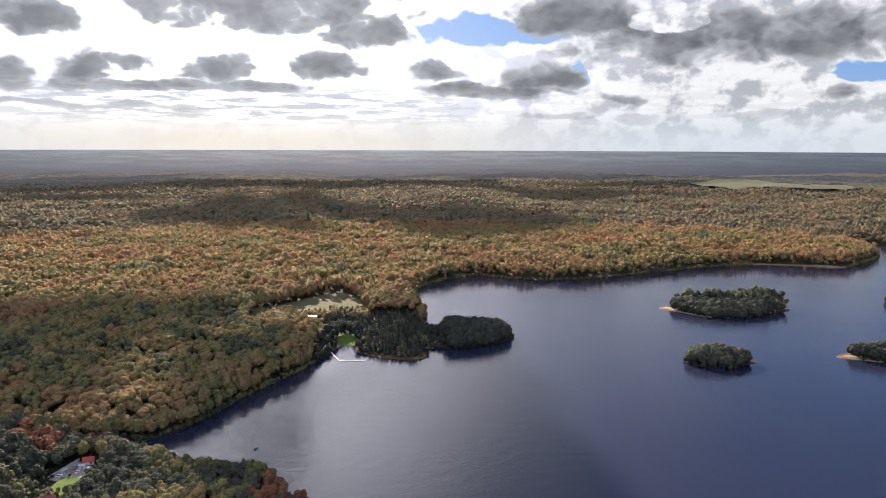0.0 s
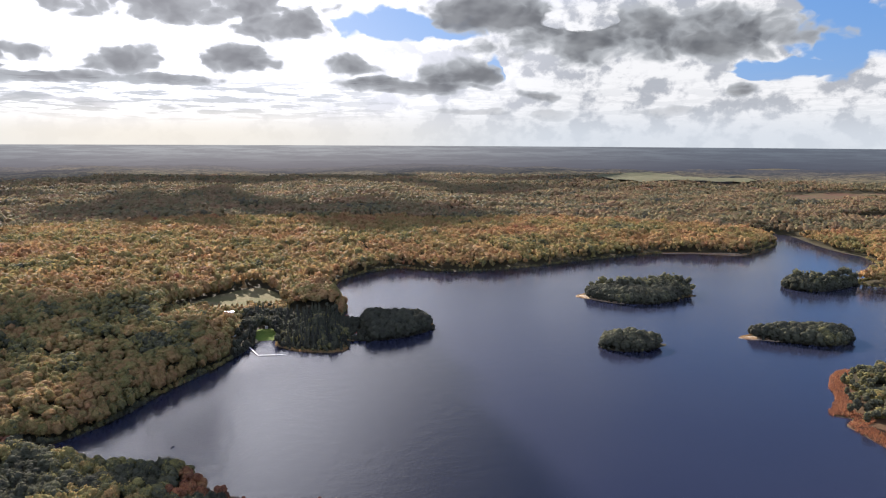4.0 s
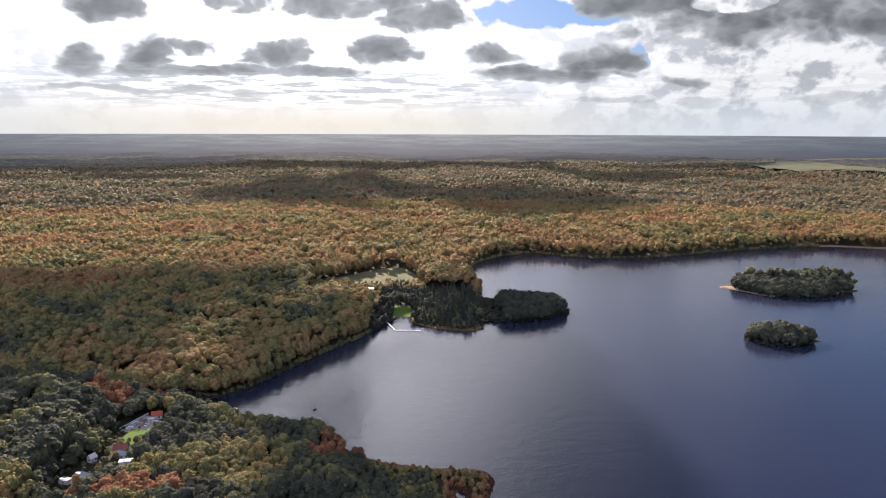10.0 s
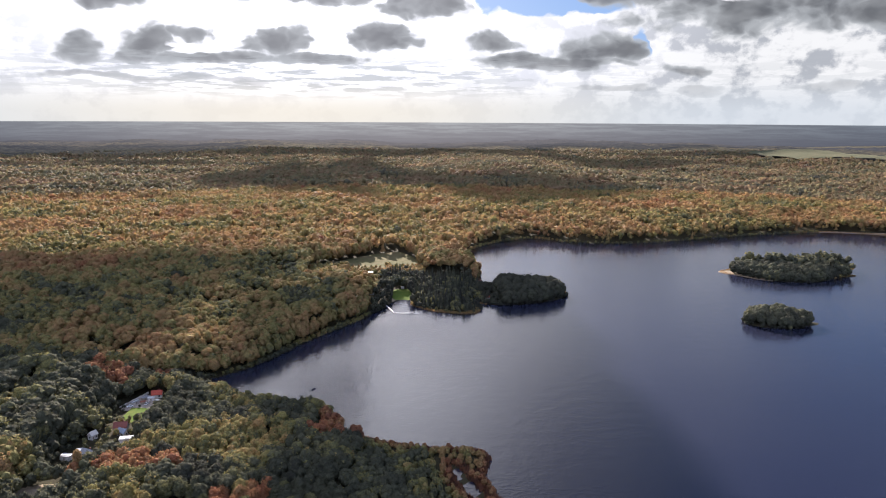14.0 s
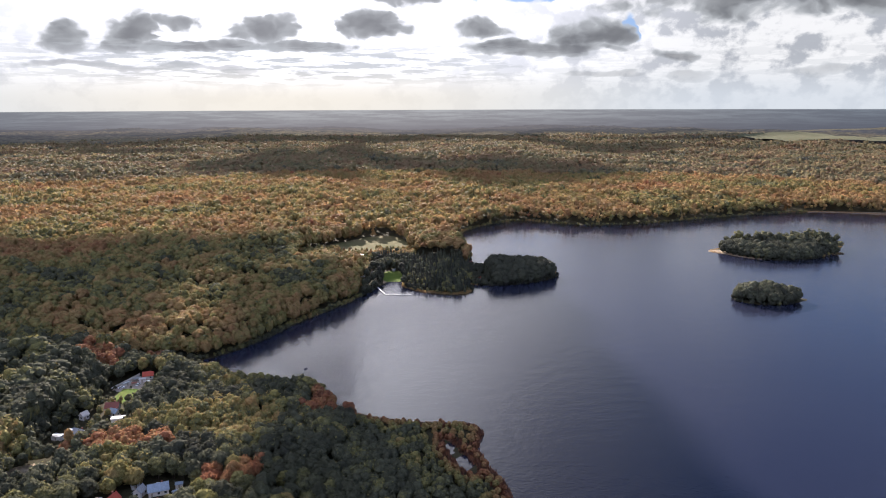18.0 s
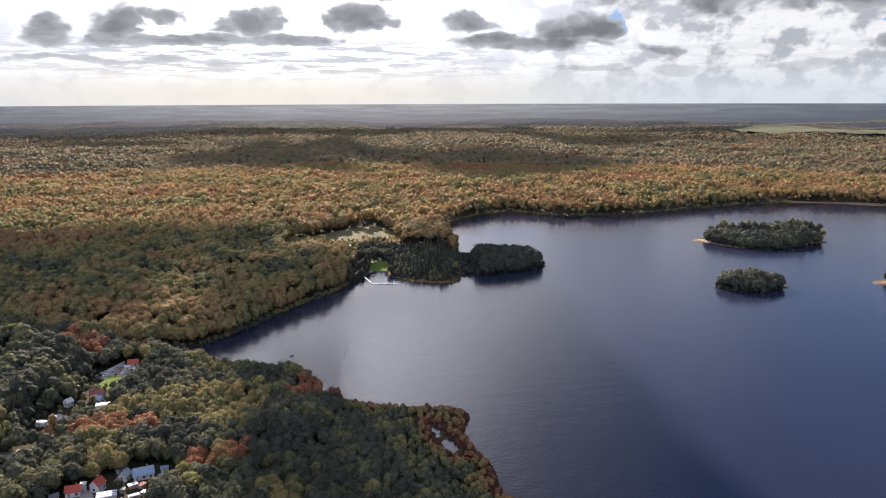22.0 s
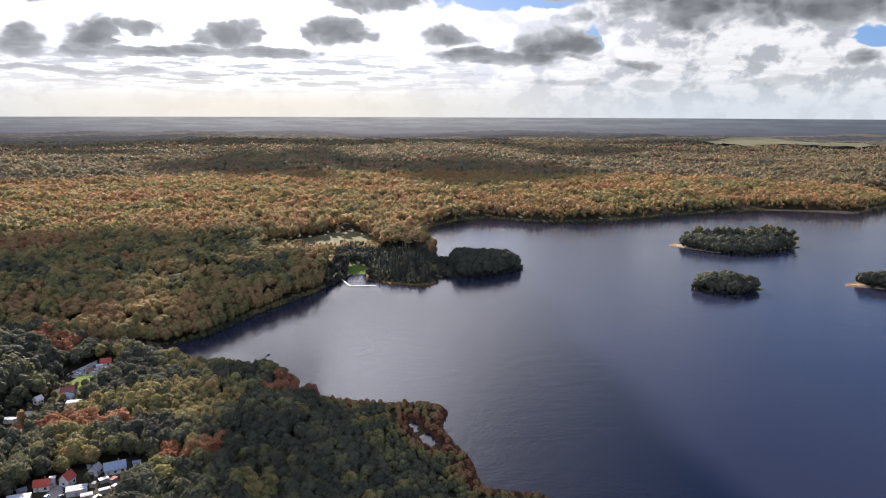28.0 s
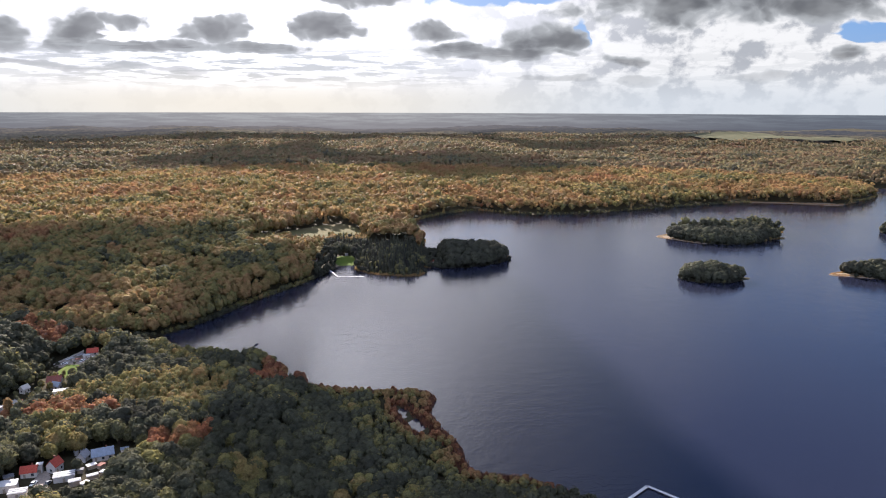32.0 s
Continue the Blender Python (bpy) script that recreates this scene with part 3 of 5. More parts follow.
def cloud(x, y, rx, ry, seed, up):
    """An unseen ragged cumulus, flat below and heaped above, added so that its shade falls on the ground at x, y."""
    x, y, rx, ry = (q * PLAN for q in (x, y, rx, ry))
    back = up / math.tan(radians(SUN_EL))
    n = 44
    u, v = np.meshgrid(np.linspace(-1.35, 1.35, n), np.linspace(-1.35, 1.35, n))
    heap = 1.0 - u * u - v * v + 0.55 * waves(u, v, 1.3, 500 + seed) + 0.34 * waves(u, v, 0.55, 600 + seed) + 0.18 * waves(u, v, 0.25, 700 + seed)
    low = np.stack([u * rx, v * ry, 4.0 * waves(u, v, 0.6, 800 + seed)], -1).reshape(-1, 3)
    high = low + np.stack([0 * u, 0 * u, 12 + 50 * np.sqrt(np.maximum(heap, 0))], -1).reshape(-1, 3)
    idx = np.arange(n * n).reshape(n, n)
    quads = np.stack([idx[:-1, :-1], idx[:-1, 1:], idx[1:, 1:], idx[1:, :-1]], -1).reshape(-1, 4)
    quads = quads[(heap.ravel()[quads] > 0.12).all(1)]
    edges = np.concatenate([quads[:, [i, (i + 1) % 4]] for i in range(4)])
    seen = {(a, b) for a, b in edges.tolist()}
    rim = np.array([(a, b, b + n * n, a + n * n) for a, b in edges.tolist() if (b, a) not in seen])
    ob = soup("cloud", np.concatenate([low, high]), np.concatenate([quads[:, ::-1], quads + n * n, rim]), M_CLOUD)
    ob.location = (x + back * math.sin(radians(SUN_AZ)), y + back * math.cos(radians(SUN_AZ)), up)
    tagged(ob, "unseen grey-white cumulus cloud added above the view for its shade", "cloud", kind="structure")


for args in SHADE_CLOUDS:
    cloud(*args)


# ---- trees ----
def ico(sub):
    bm = bmesh.new()
    bmesh.ops.create_icosphere(bm, subdivisions=sub, radius=1.0)
    v = np.array([q.co[:] for q in bm.verts])
    f = np.array([[q.index for q in t.verts] for t in bm.faces])
    bm.free()
    return v, f


ICO = {s: ico(s) for s in (1, 2)}


def leafy(seed, sub, clumps, width=0.62, base=0.24, size=0.075, lumps=9):
    """A round, uneven crown of one tree of height 1: a lumpy body and loose sprays of leaves round it."""
    r = np.random.RandomState(seed)
    v, f = ICO[sub]
    dirs = r.normal(size=(lumps, 3))
    dirs[:, 2] = np.abs(dirs[:, 2]) * 0.8
    dirs /= np.linalg.norm(dirs, axis=1)[:, None]
    amp = r.uniform(0.10, 0.34, lumps)

    def radius(d):
        return 0.70 + (amp * np.clip((d @ dirs.T - 0.62) / 0.38, 0, 1) ** 1.3).max(1)

    half = np.array([width / 2, width / 2, (1 - base) / 2])
    mid = np.array([0, 0, base + half[2] * 0.92])
    if sub == 1:
        body = v * (radius(v) * 0.86)[:, None] * half + mid
        verts, tris, tone = [body], [f], [np.zeros(len(body))]
    else:
        v, f = ICO[1]
        count = 6 if base > 0.3 else 8
        verts, tris, tone = [], [], []
        for i in range(count):
            up = 1.0 - 1.75 * (i + 0.3) / count
            a = 2.4 * i + r.uniform(-0.4, 0.4)
            flat = math.sqrt(1.0 - up * up)
            d = np.array([flat * math.cos(a), flat * math.sin(a), up])
            c = d * (radius(d[None])[0] * r.uniform(0.46, 0.60)) * half + mid
            size_i = half * np.array([1.0, 1.0, 0.9]) * r.uniform(0.44, 0.60)
            if base < 0.3:
                size_i = size_i * (1.0, 1.0, 0.85)
            verts.append(v * size_i * r.uniform(0.86, 1.14, (len(v), 1)) + c)
            tris.append(f + len(v) * i)
            tone.append(np.full(len(v), r.normal(0, 0.035)))
    n = sum(len(q) for q in verts)
    if clumps:
        d = r.normal(size=(clumps, 3))
        d[:, 2] = d[:, 2] * 0.8 + 0.25
        d /= np.linalg.norm(d, axis=1)[:, None]
        c = d * (radius(d) * r.uniform(0.84, 1.10, clumps) * (1.0 if sub == 1 else 0.97))[:, None] * half + mid
        a = r.normal(size=(clumps, 3)) * (1, 1, 0.6)
        a -= 0.6 * (a * d).sum(1)[:, None] * d
        a /= np.linalg.norm(a, axis=1)[:, None]
        b = np.cross(a, d + r.normal(size=(clumps, 3)) * 0.35)
        b /= np.linalg.norm(b, axis=1)[:, None]
        s = (size * r.uniform(0.6, 1.4, clumps))[:, None]
        verts.append(np.stack([c + a * s, c - a * s * 0.6 + b * s, c - a * s * 0.6 - b * s], 1).reshape(-1, 3))
        tris.append(n + np.arange(clumps * 3).reshape(-1, 3))
        tone.append(np.repeat(r.normal(0, 0.07, clumps), 3))
    return np.concatenate(verts), np.concatenate(tris), np.concatenate(tone)


def fir(seed, tiers=5, sides=7, width=0.36):
    """A dark conifer of height 1: drooping whorls that narrow upwards."""
    r = np.random.RandomState(seed)
    verts, tris = [], []
    for i in range(tiers):
        z0 = 0.12 + 0.8 * i / tiers
        rad = width / 2 * (1 - i / (tiers + 0.6))
        n = len(verts)
        verts.append((0, 0, z0 + 1.35 * 0.8 / tiers))
        for k in range(sides):
            a = 6.283 * (k + r.uniform(-0.3, 0.3)) / sides
            q = rad * r.uniform(0.75, 1.2)
            verts.append((q * math.cos(a), q * math.sin(a), z0 + r.uniform(-0.04, 0.03)))
        tris += [(n, n + 1 + k, n + 1 + (k + 1) % sides) for k in range(sides)]
    return np.array(verts), np.array(tris), np.zeros(len(verts))


def scatter(name, spots, height, tint, kinds, templates, mat, label, category="woods", seed=5, smooth=True):
    """Many trees in one mesh: spots (n, 3), a height, a hue and a shape for each."""
    r = np.random.RandomState(seed)
    vs, fs, ts, n = [], [], [], 0
    for k, (tv, tf, tt) in enumerate(templates):
        sel = kinds == k
        if not sel.any():
            continue
        p, h, t = spots[sel], height[sel], tint[sel]
        a = r.uniform(0, 6.283, len(p))
        w = r.uniform(0.85, 1.2, len(p))
        c, s = np.cos(a)[:, None], np.sin(a)[:, None]
        x = (tv[:, 0] * c - tv[:, 1] * s) * (h * w)[:, None] + p[:, :1]
        y = (tv[:, 0] * s + tv[:, 1] * c) * (h * w)[:, None] + p[:, 1:2]
        z = tv[:, 2] * h[:, None] + p[:, 2:]
        vs.append(np.stack([x, y, z], -1).reshape(-1, 3))
        fs.append((tf[None] + (n + len(tv) * np.arange(len(p)))[:, None, None]).reshape(-1, 3))
        ts.append((t[:, None] + tt).ravel())
        n += len(tv) * len(p)
    ob = soup(name, np.concatenate(vs), np.concatenate(fs), mat, np.concatenate(ts), smooth)
    return tagged(ob, label, category, kind="stuff")


def spots_in(near, far, step, seed):
    """Jittered places on land between two distances from the lake's south end, within the sweep of the view."""
    r = np.random.RandomState(seed)
    gx, gy = np.meshgrid(np.arange(-far * 0.72, far * 0.86, step), np.arange(60, far, step))
    x = (gx + r.uniform(-0.42, 0.42, gx.shape) * step).ravel()
    y = (gy + r.uniform(-0.42, 0.42, gx.shape) * step).ravel()
    d = np.hypot(x, y + 30)
    az = np.degrees(np.arctan2(x, y + 30))
    ok = (d > near) & (d <= far) & (az > -35) & (az < 47)
    x, y = x[ok], y[ok]
    sd, z = land(x, y)
    ok = sd > 0.6
    for ring in (MEADOW, LAWN, *FIELDS):
        ok &= ~inside_and_distance(x, y, ring)[0]
    for cx, cy, cr in YARDS:
        ok &= np.hypot(x - cx * PLAN, y - cy * PLAN) > cr * PLAN
    return x[ok], y[ok], z[ok], sd[ok]


def hue(x, y, seed):
    """The mean hue of the leaves over the plan, 0 dark green to 1 rust."""
    isle = np.zeros(x.shape, bool)
    for ring in ISLANDS:
        isle |= inside_and_distance(x, y, ring)[0]
    x, y = x / PLAN, y / PLAN
    r = np.random.RandomState(seed)
    t = 0.60 + 0.09 * waves(x, y, 160, 11) + 0.07 * waves(x, y, 32, 12)
    t = t - np.clip((540 - y) / 120, 0, 1) * (0.09 - 0.10 * waves(x, y, 55, 19))
    t = np.where((y < 300) & (x < 60), 0.34 + 0.14 * waves(x, y, 40, 13), t)
    t = np.where(isle, 0.30 + 0.09 * waves(x, y, 40, 14), t)
    t = np.where((x > 28) & (x < 105) & (y > 434) & (y < 500), 0.22, t)
    t = np.where((x > -38) & (x < 34) & (y > 415) & (y < 524), 0.20 + 0.1 * waves(x, y, 30, 15), t)
    t = np.where((np.hypot((x + 72) / 24, (y - 222) / 17) < 1 + 0.4 * waves(x, y, 16, 18)), 0.50, t)
    t = np.where((np.hypot((x + 98) / 15, (y - 200) / 9) < 1 + 0.4 * waves(x, y, 14, 17)), 0.80, t)
    t = np.where((x > -46) & (x < -20) & (y > 228) & (y < 252), 0.86, t)
    t = np.where((x > 240) & (x < 340) & (y < 340), 0.40 + 0.1 * waves(x, y, 20, 16), t)
    for cx, cy, cr, v in ((-120, 293, 5, 0.9), (-147, 286, 8, 0.84), (-138, 281, 6, 0.9), (-62, 178, 6, 0.82), (-54, 183, 5, 0.86), (-5, 214, 4, 0.92), (-100, 218, 8, 0.5), (-60, 226, 10, 0.51)):
        t = np.where(np.hypot(x - cx, y - cy) < cr, v, t)
    return np.clip(np.where(y > 300, np.minimum(t, 0.78), t) + r.normal(0, 0.042, x.shape), 0.02, 0.98)


NEAR_SHAPES = [leafy(20 + i, 2, 44, 0.38 + 0.07 * (i % 3), 0.52 + 0.07 * (i % 2), 0.045, 12) for i in range(6)] + [fir(40 + i) for i in range(3)]
SHORE_SHAPES = [leafy(50 + i, 2, 70, 0.42 + 0.08 * (i % 3), 0.10, 0.045, 14) for i in range(5)]
GARDEN_SHAPES = [leafy(140 + i, 2, 90, 0.56 + 0.08 * (i % 3), 0.16, 0.045, 14) for i in range(5)]
LOW_SHAPES = [leafy(145 + i, 2, 50, 1.0 + 0.1 * (i % 3), -0.1, 0.08) for i in range(3)]
MID_SHAPES = [leafy(60 + i, 1, 16, 0.44 + 0.06 * (i % 3), 0.42, 0.08) for i in range(6)] + [fir(70, 4, 5)]
FAR_SHAPES = [leafy(80 + i, 1, 6, 0.60 + 0.08 * (i % 3), 0.35, 0.11) for i in range(5)]


def kinds_for(x, y, seed, leafs, firs):
    r = np.random.RandomState(seed)
    kinds = r.randint(0, leafs, x.shape)
    x, y = x / PLAN, y / PLAN
    dark = np.where((x > -40) & (x < 34) & (y > 484) & (y < 524), 0.8, 0.03)
    return np.where(r.uniform(size=x.shape) < dark, leafs + r.randint(0, firs, x.shape), kinds)


# low scrub and sedge on the wet point in the south
def wet(x, y):
    x, y = x / PLAN, y / PLAN
    return (x > -26) & (x < 62) & (y > 140) & (y < 236) & (y > 236 - (x + 26) * 1.6 - 60)


def marsh(x, y, sd):
    return (x > 240 * PLAN) & (x < 345 * PLAN) & (y < 330 * PLAN) & (sd < 12 + 6 * waves(x, y, 40, 28))


def woods(x, y):
    """Where trees of the mainland stand in one mesh: not on the wet point, the headland and the islands."""
    ok = ~wet(x, y) & ~((x > -10 * PLAN) & (x < 100 * PLAN) & (y > 412 * PLAN) & (y < 505 * PLAN))
    for ring in ISLANDS:
        ok &= ~inside_and_distance(x, y, ring)[0]
    return ok


def tall(x, y, sd, seed):
    """Height of the trees: mature woods, lower near the houses and on the shore."""
    h = 21.5 + 3.0 * waves(x, y, 150, 21) + 2.5 * waves(x, y, 55, 24) + np.random.RandomState(seed).normal(0, 2.0, x.shape)
    h = np.where((y < 300 * PLAN) & (x > -135 * PLAN) & (x < 60 * PLAN), 13.0 + 2.0 * waves(x, y, 60, 22) + np.random.RandomState(seed + 1).normal(0, 1.5, x.shape), h)
    h = np.where((x > -40 * PLAN) & (x < 34 * PLAN) & (y > 415 * PLAN) & (y < 524 * PLAN), h * 0.62, h)
    h = np.where((x > -92 * PLAN) & (x < -30 * PLAN) & (y > 468 * PLAN) & (y < 545 * PLAN), 10.5 + 1.5 * waves(x, y, 40, 23), h)
    h = np.where((x > -64 * PLAN) & (x < -34 * PLAN) & (y > 488 * PLAN) & (y < 545 * PLAN), 6.5, h)
    h = np.where((x > -30 * PLAN) & (x < -4 * PLAN) & (y > 524 * PLAN) & (y < 548 * PLAN), 9.0, h)
    h = np.where((x > 240 * PLAN) & (y < 340 * PLAN), h * 0.55, h)
    for cx, cy, cr in VILLAGE:
        h = np.where((np.abs(x - cx * PLAN) < (cr + 2) * PLAN) & (y < cy * PLAN) & (y > (cy - cr - 13) * PLAN), h * 0.5, h)
    return np.where(sd < 9, h * 0.8, h)


x, y, z, sd = spots_in(0, 560, 5.6, 1)
h, t = tall(x, y, sd, 2), hue(x, y, 4)
ok = woods(x, y)
hero = ok & (x < 10 * PLAN) & (x > -132 * PLAN) & (y > 138 * PLAN) & (y < 258 * PLAN)
order = np.argsort(np.hypot(x + 60 * PLAN, y - 120 * PLAN) + 1e6 * ~hero)[:298]
single = np.zeros(x.shape, bool)
single[order] = True
single &= hero
rest = ok & ~single & (h < 19) & ~marsh(x, y, sd)
k = np.random.RandomState(6).randint(0, 5, x.shape)
scatter("shore_wood", np.stack([x, y, z - 0.3], 1)[rest], h[rest], t[rest], k[rest], GARDEN_SHAPES, M_LEAF, "mixed green and rust autumn trees near the houses")
HERO = [(x[i], y[i], z[i], h[i], t[i]) for i in np.where(single)[0]]
x, y, z, sd = spots_in(0, 1000, 6.7, 11)
h, t = tall(x, y, sd, 12), hue(x, y, 14)
rest = woods(x, y) & ~marsh(x, y, sd) & ((h >= 19) | (np.hypot(x, y + 48) > 560))
k = kinds_for(x, y, 16, 6, 3)
k = np.where(t > 0.4, k % 6, k)
edge = (sd < 12) | ((np.abs(x + 137 * PLAN) < 14) & (y < 305 * PLAN)) | ((np.abs(y - 300 * PLAN) < 10) & (x < -90 * PLAN)) | (inside_and_distance(x, y, MEADOW)[1] < 13) | (inside_and_distance(x, y, LAWN)[1] < 9)
k = np.where(edge, 9 + k % 5, k)
k = np.where((h < 12) & (k < 6), 14 + k % 3, k)
scatter("near_wood", np.stack([x, y, z - 0.3], 1)[rest], h[rest], t[rest], k[rest], NEAR_SHAPES + SHORE_SHAPES + LOW_SHAPES, M_LEAF, "autumn wood of ochre, olive and rust trees on the lake shore")
x, y, z, sd = spots_in(1000, 1750, 8.7, 21)
scatter("bay_wood", np.stack([x, y, z - 0.5], 1), tall(x, y, sd, 22), hue(x, y, 24), kinds_for(x, y, 26, 6, 1), MID_SHAPES, M_LEAF, "ochre and brown autumn wood behind the bay", smooth=False)
x, y, z, sd = spots_in(1750, 2900, 13.0, 31)
h = 23.0 + 4.0 * waves(x, y, 180, 22) + 3.0 * waves(x, y, 70, 25) + np.random.RandomState(32).normal(0, 2.2, x.shape)
scatter("middle_wood", np.stack([x, y, z - 0.5], 1), h, hue(x, y, 33) - 0.02, np.random.RandomState(34).randint(0, 5, x.shape), FAR_SHAPES, M_LEAF_FAR, "brown and olive autumn forest beyond the lake", smooth=False)
x, y, z, sd = spots_in(2900, 3680, 18.0, 35)
h = 24.0 + 4.0 * waves(x, y, 180, 22) + 3.0 * waves(x, y, 70, 25) + np.random.RandomState(36).normal(0, 2.2, x.shape)
scatter("far_wood", np.stack([x, y, z - 0.5], 1), h, hue(x, y, 37) - 0.02, np.random.RandomState(38).randint(0, 5, x.shape), FAR_SHAPES, M_LEAF_FAR, "brown autumn forest far beyond the lake, greyed as by haze", smooth=False)


# low scrub on the wet point, and trees that reach down to the water on the islands
def ring_spots(x0, x1, y0, y1, step, seed):
    r = np.random.RandomState(seed)
    gx, gy = np.meshgrid(np.arange(x0 * PLAN, x1 * PLAN, step), np.arange(y0 * PLAN, y1 * PLAN, step))
    x = (gx + r.uniform(-0.45, 0.45, gx.shape) * step).ravel()
    y = (gy + r.uniform(-0.45, 0.45, gx.shape) * step).ravel()
    sd, z = land(x, y)
    return x, y, z, sd


BUSHY = [leafy(100 + i, 2, 72, 0.80 + 0.07 * (i % 3), -0.12, 0.055, 12) for i in range(5)]
x, y, z, sd = ring_spots(-30, 64, 136, 238, 4.2, 51)
ok = wet(x, y) & (sd > 1.0)
x, y, z, sd = x[ok], y[ok], z[ok], sd[ok]
h = np.clip(3.2 + 0.13 * sd, 3.0, 8.0) + np.random.RandomState(52).uniform(-0.8, 1.4, x.shape)
scatter("scrub", np.stack([x, y, z], 1), h, np.clip(0.33 + 0.60 * np.exp(-sd / 9) + 0.12 * waves(x, y, 22, 53), 0, 1), np.random.RandomState(54).randint(0, 5, x.shape), BUSHY, M_LEAF,
        "low brown and green willow scrub on the marshy point", "scrub")
xs, ys, zs, ss = [], [], [], []
for ring in ISLANDS:
    (x0, y0), (x1, y1) = ring.min(0) / PLAN, ring.max(0) / PLAN
    x, y, z, sd = ring_spots(x0, x1, y0, y1, 5.6, 61)
    ok = sd > 1.4
    xs.append(x[ok]), ys.append(y[ok]), zs.append(z[ok]), ss.append(sd[ok])
x, y, z, sd = ring_spots(34, 100, 434, 500, 5.8, 62)
ok = (sd > 1.0) & (x < 93 * PLAN)
xs.append(x[ok]), ys.append(y[ok]), zs.append(z[ok]), ss.append(sd[ok])
x, y, z, sd = (np.concatenate(q) for q in (xs, ys, zs, ss))
ok = np.ones(x.shape, bool)
for tx, ty, tr in ((236, 545, 11), (353, 560, 12), (338, 529, 8), (293, 400, 11), (238, 393, 8), (97, 471, 6)):
    ok &= np.hypot(x - tx * PLAN, y - ty * PLAN) > tr * PLAN
x, y, z, sd = x[ok], y[ok], z[ok], sd[ok]
h = 11.5 + 0.30 * np.minimum(sd, 18) + np.random.RandomState(63).normal(0, 0.8, x.shape)
h = np.where(x < 176, np.where(x < 50 * PLAN, h * 0.45, h + 4.0), h)
scatter("island_wood", np.stack([x, y, z], 1), h, hue(x, y, 64) - 0.04, np.random.RandomState(65).randint(0, 5, x.shape), BUSHY, M_LEAF, "dense dark green trees that cover the islands")


# firs and low trees between the lawn and the headland
x, y, z, sd = ring_spots(-10, 36, 412, 505, 4.8, 81)
ok = (sd > 1.2) & ~inside_and_distance(x, y, LAWN)[0] & (np.hypot(x + 19 * PLAN, y - 478 * PLAN) > 7)
x, y, z, sd = x[ok], y[ok], z[ok], sd[ok]
r8 = np.random.RandomState(82)
kind = np.where(r8.uniform(size=x.shape) < 0.45, r8.randint(5, 8, x.shape), r8.randint(0, 5, x.shape))
h = np.where(kind > 4, r8.uniform(9, 15, x.shape), r8.uniform(6, 10, x.shape)) * np.clip(0.35 + sd / 22, 0, 1)
scatter("fir_wood", np.stack([x, y, z], 1), h, np.clip(np.where(kind > 4, 0.12, 0.33) + r8.normal(0, 0.08, x.shape), 0, 1), kind, BUSHY + [fir(150 + i) for i in range(3)], M_LEAF,
        "dark firs and low trees behind the bathing beach")

# bushes that hang over the water all along the shores
x, y, z, sd = (np.concatenate(q) for q in zip(ring_spots(-112, 112, 280, 720, 3.4, 66), ring_spots(112, 640, 360, 900, 4.0, 67)))
ok = (sd > -0.4) & (sd < 3.6) & ~((x > -26 * PLAN) & (x < -9 * PLAN) & (y > 425 * PLAN) & (y < 458 * PLAN)) & ~((x > 425 * PLAN) & (x < 520 * PLAN) & (y > 700 * PLAN) & (y < 760 * PLAN))
for tx, ty, tr in ((236, 545, 14), (352, 560, 12), (336, 530, 7), (294, 400, 13), (238, 393, 9), (97, 471, 6), (14, 417, 20)):
    ok &= np.hypot(x - tx * PLAN, y - ty * PLAN) > tr * PLAN
x, y, z = x[ok], y[ok], np.maximum(z[ok], -0.2)
LOW = [leafy(120 + i, 1, 40, 1.1, -0.3, 0.13) for i in range(4)]
scatter("shore_bushes", np.stack([x, y, z], 1), np.random.RandomState(68).uniform(3.0, 6.0, x.shape), np.clip(hue(x, y, 69) - 0.12, 0, 1), np.random.RandomState(70).randint(0, 4, x.shape), LOW, M_LEAF,
        "dark alder bushes that overhang the water's edge", "bushes")


def tuft(seed):
    r = np.random.RandomState(seed)
    v, f = [], []
    for i in range(7):
        a, lean = r.uniform(0, 6.28), r.uniform(-0.25, 0.25)
        o = r.uniform(-0.35, 0.35, 2)
        n = len(v)
        v += [(o[0] - 0.14 * math.cos(a), o[1] - 0.14 * math.sin(a), 0), (o[0] + 0.14 * math.cos(a), o[1] + 0.14 * math.sin(a), 0), (o[0] + lean, o[1] + lean * 0.6, r.uniform(0.7, 1.1))]
        f.append((n, n + 1, n + 2))
    return np.array(v), np.array(f), np.zeros(len(v))


TUFTS = [tuft(130 + i) for i in range(4)]


def reeds(label, x0, x1, y0, y1, step, width, tall, hue0, seed, edge=-0.8):
    x, y, z, sd = ring_spots(x0, x1, y0, y1, step, seed)
    ok = (sd > edge + 0.5 * waves(x, y, 14, seed)) & (sd < width + 1.5 * waves(x, y, 18, seed + 1))
    x, y, z = x[ok], y[ok], np.maximum(z[ok], -0.1)
    r = np.random.RandomState(seed)
    scatter("reeds", np.stack([x, y, z], 1), tall * r.uniform(0.7, 1.2, x.shape), np.clip(hue0 + r.normal(0, 0.06, x.shape), 0, 1), r.randint(0, 4, x.shape), TUFTS, M_LEAF, label, "reeds")


reeds("rust brown reed bed along the marshy point", -48, 64, 132, 268, 1.1, 6.0, 1.9, 0.96, 71)
reeds("orange brown reed bed on the sunlit bank", 243, 330, 215, 335, 1.4, 12.0, 2.0, 0.90, 72)
reeds("tan reeds round the point by the pier", -12, 38, 412, 446, 1.0, 5.0, 1.5, 0.62, 73)
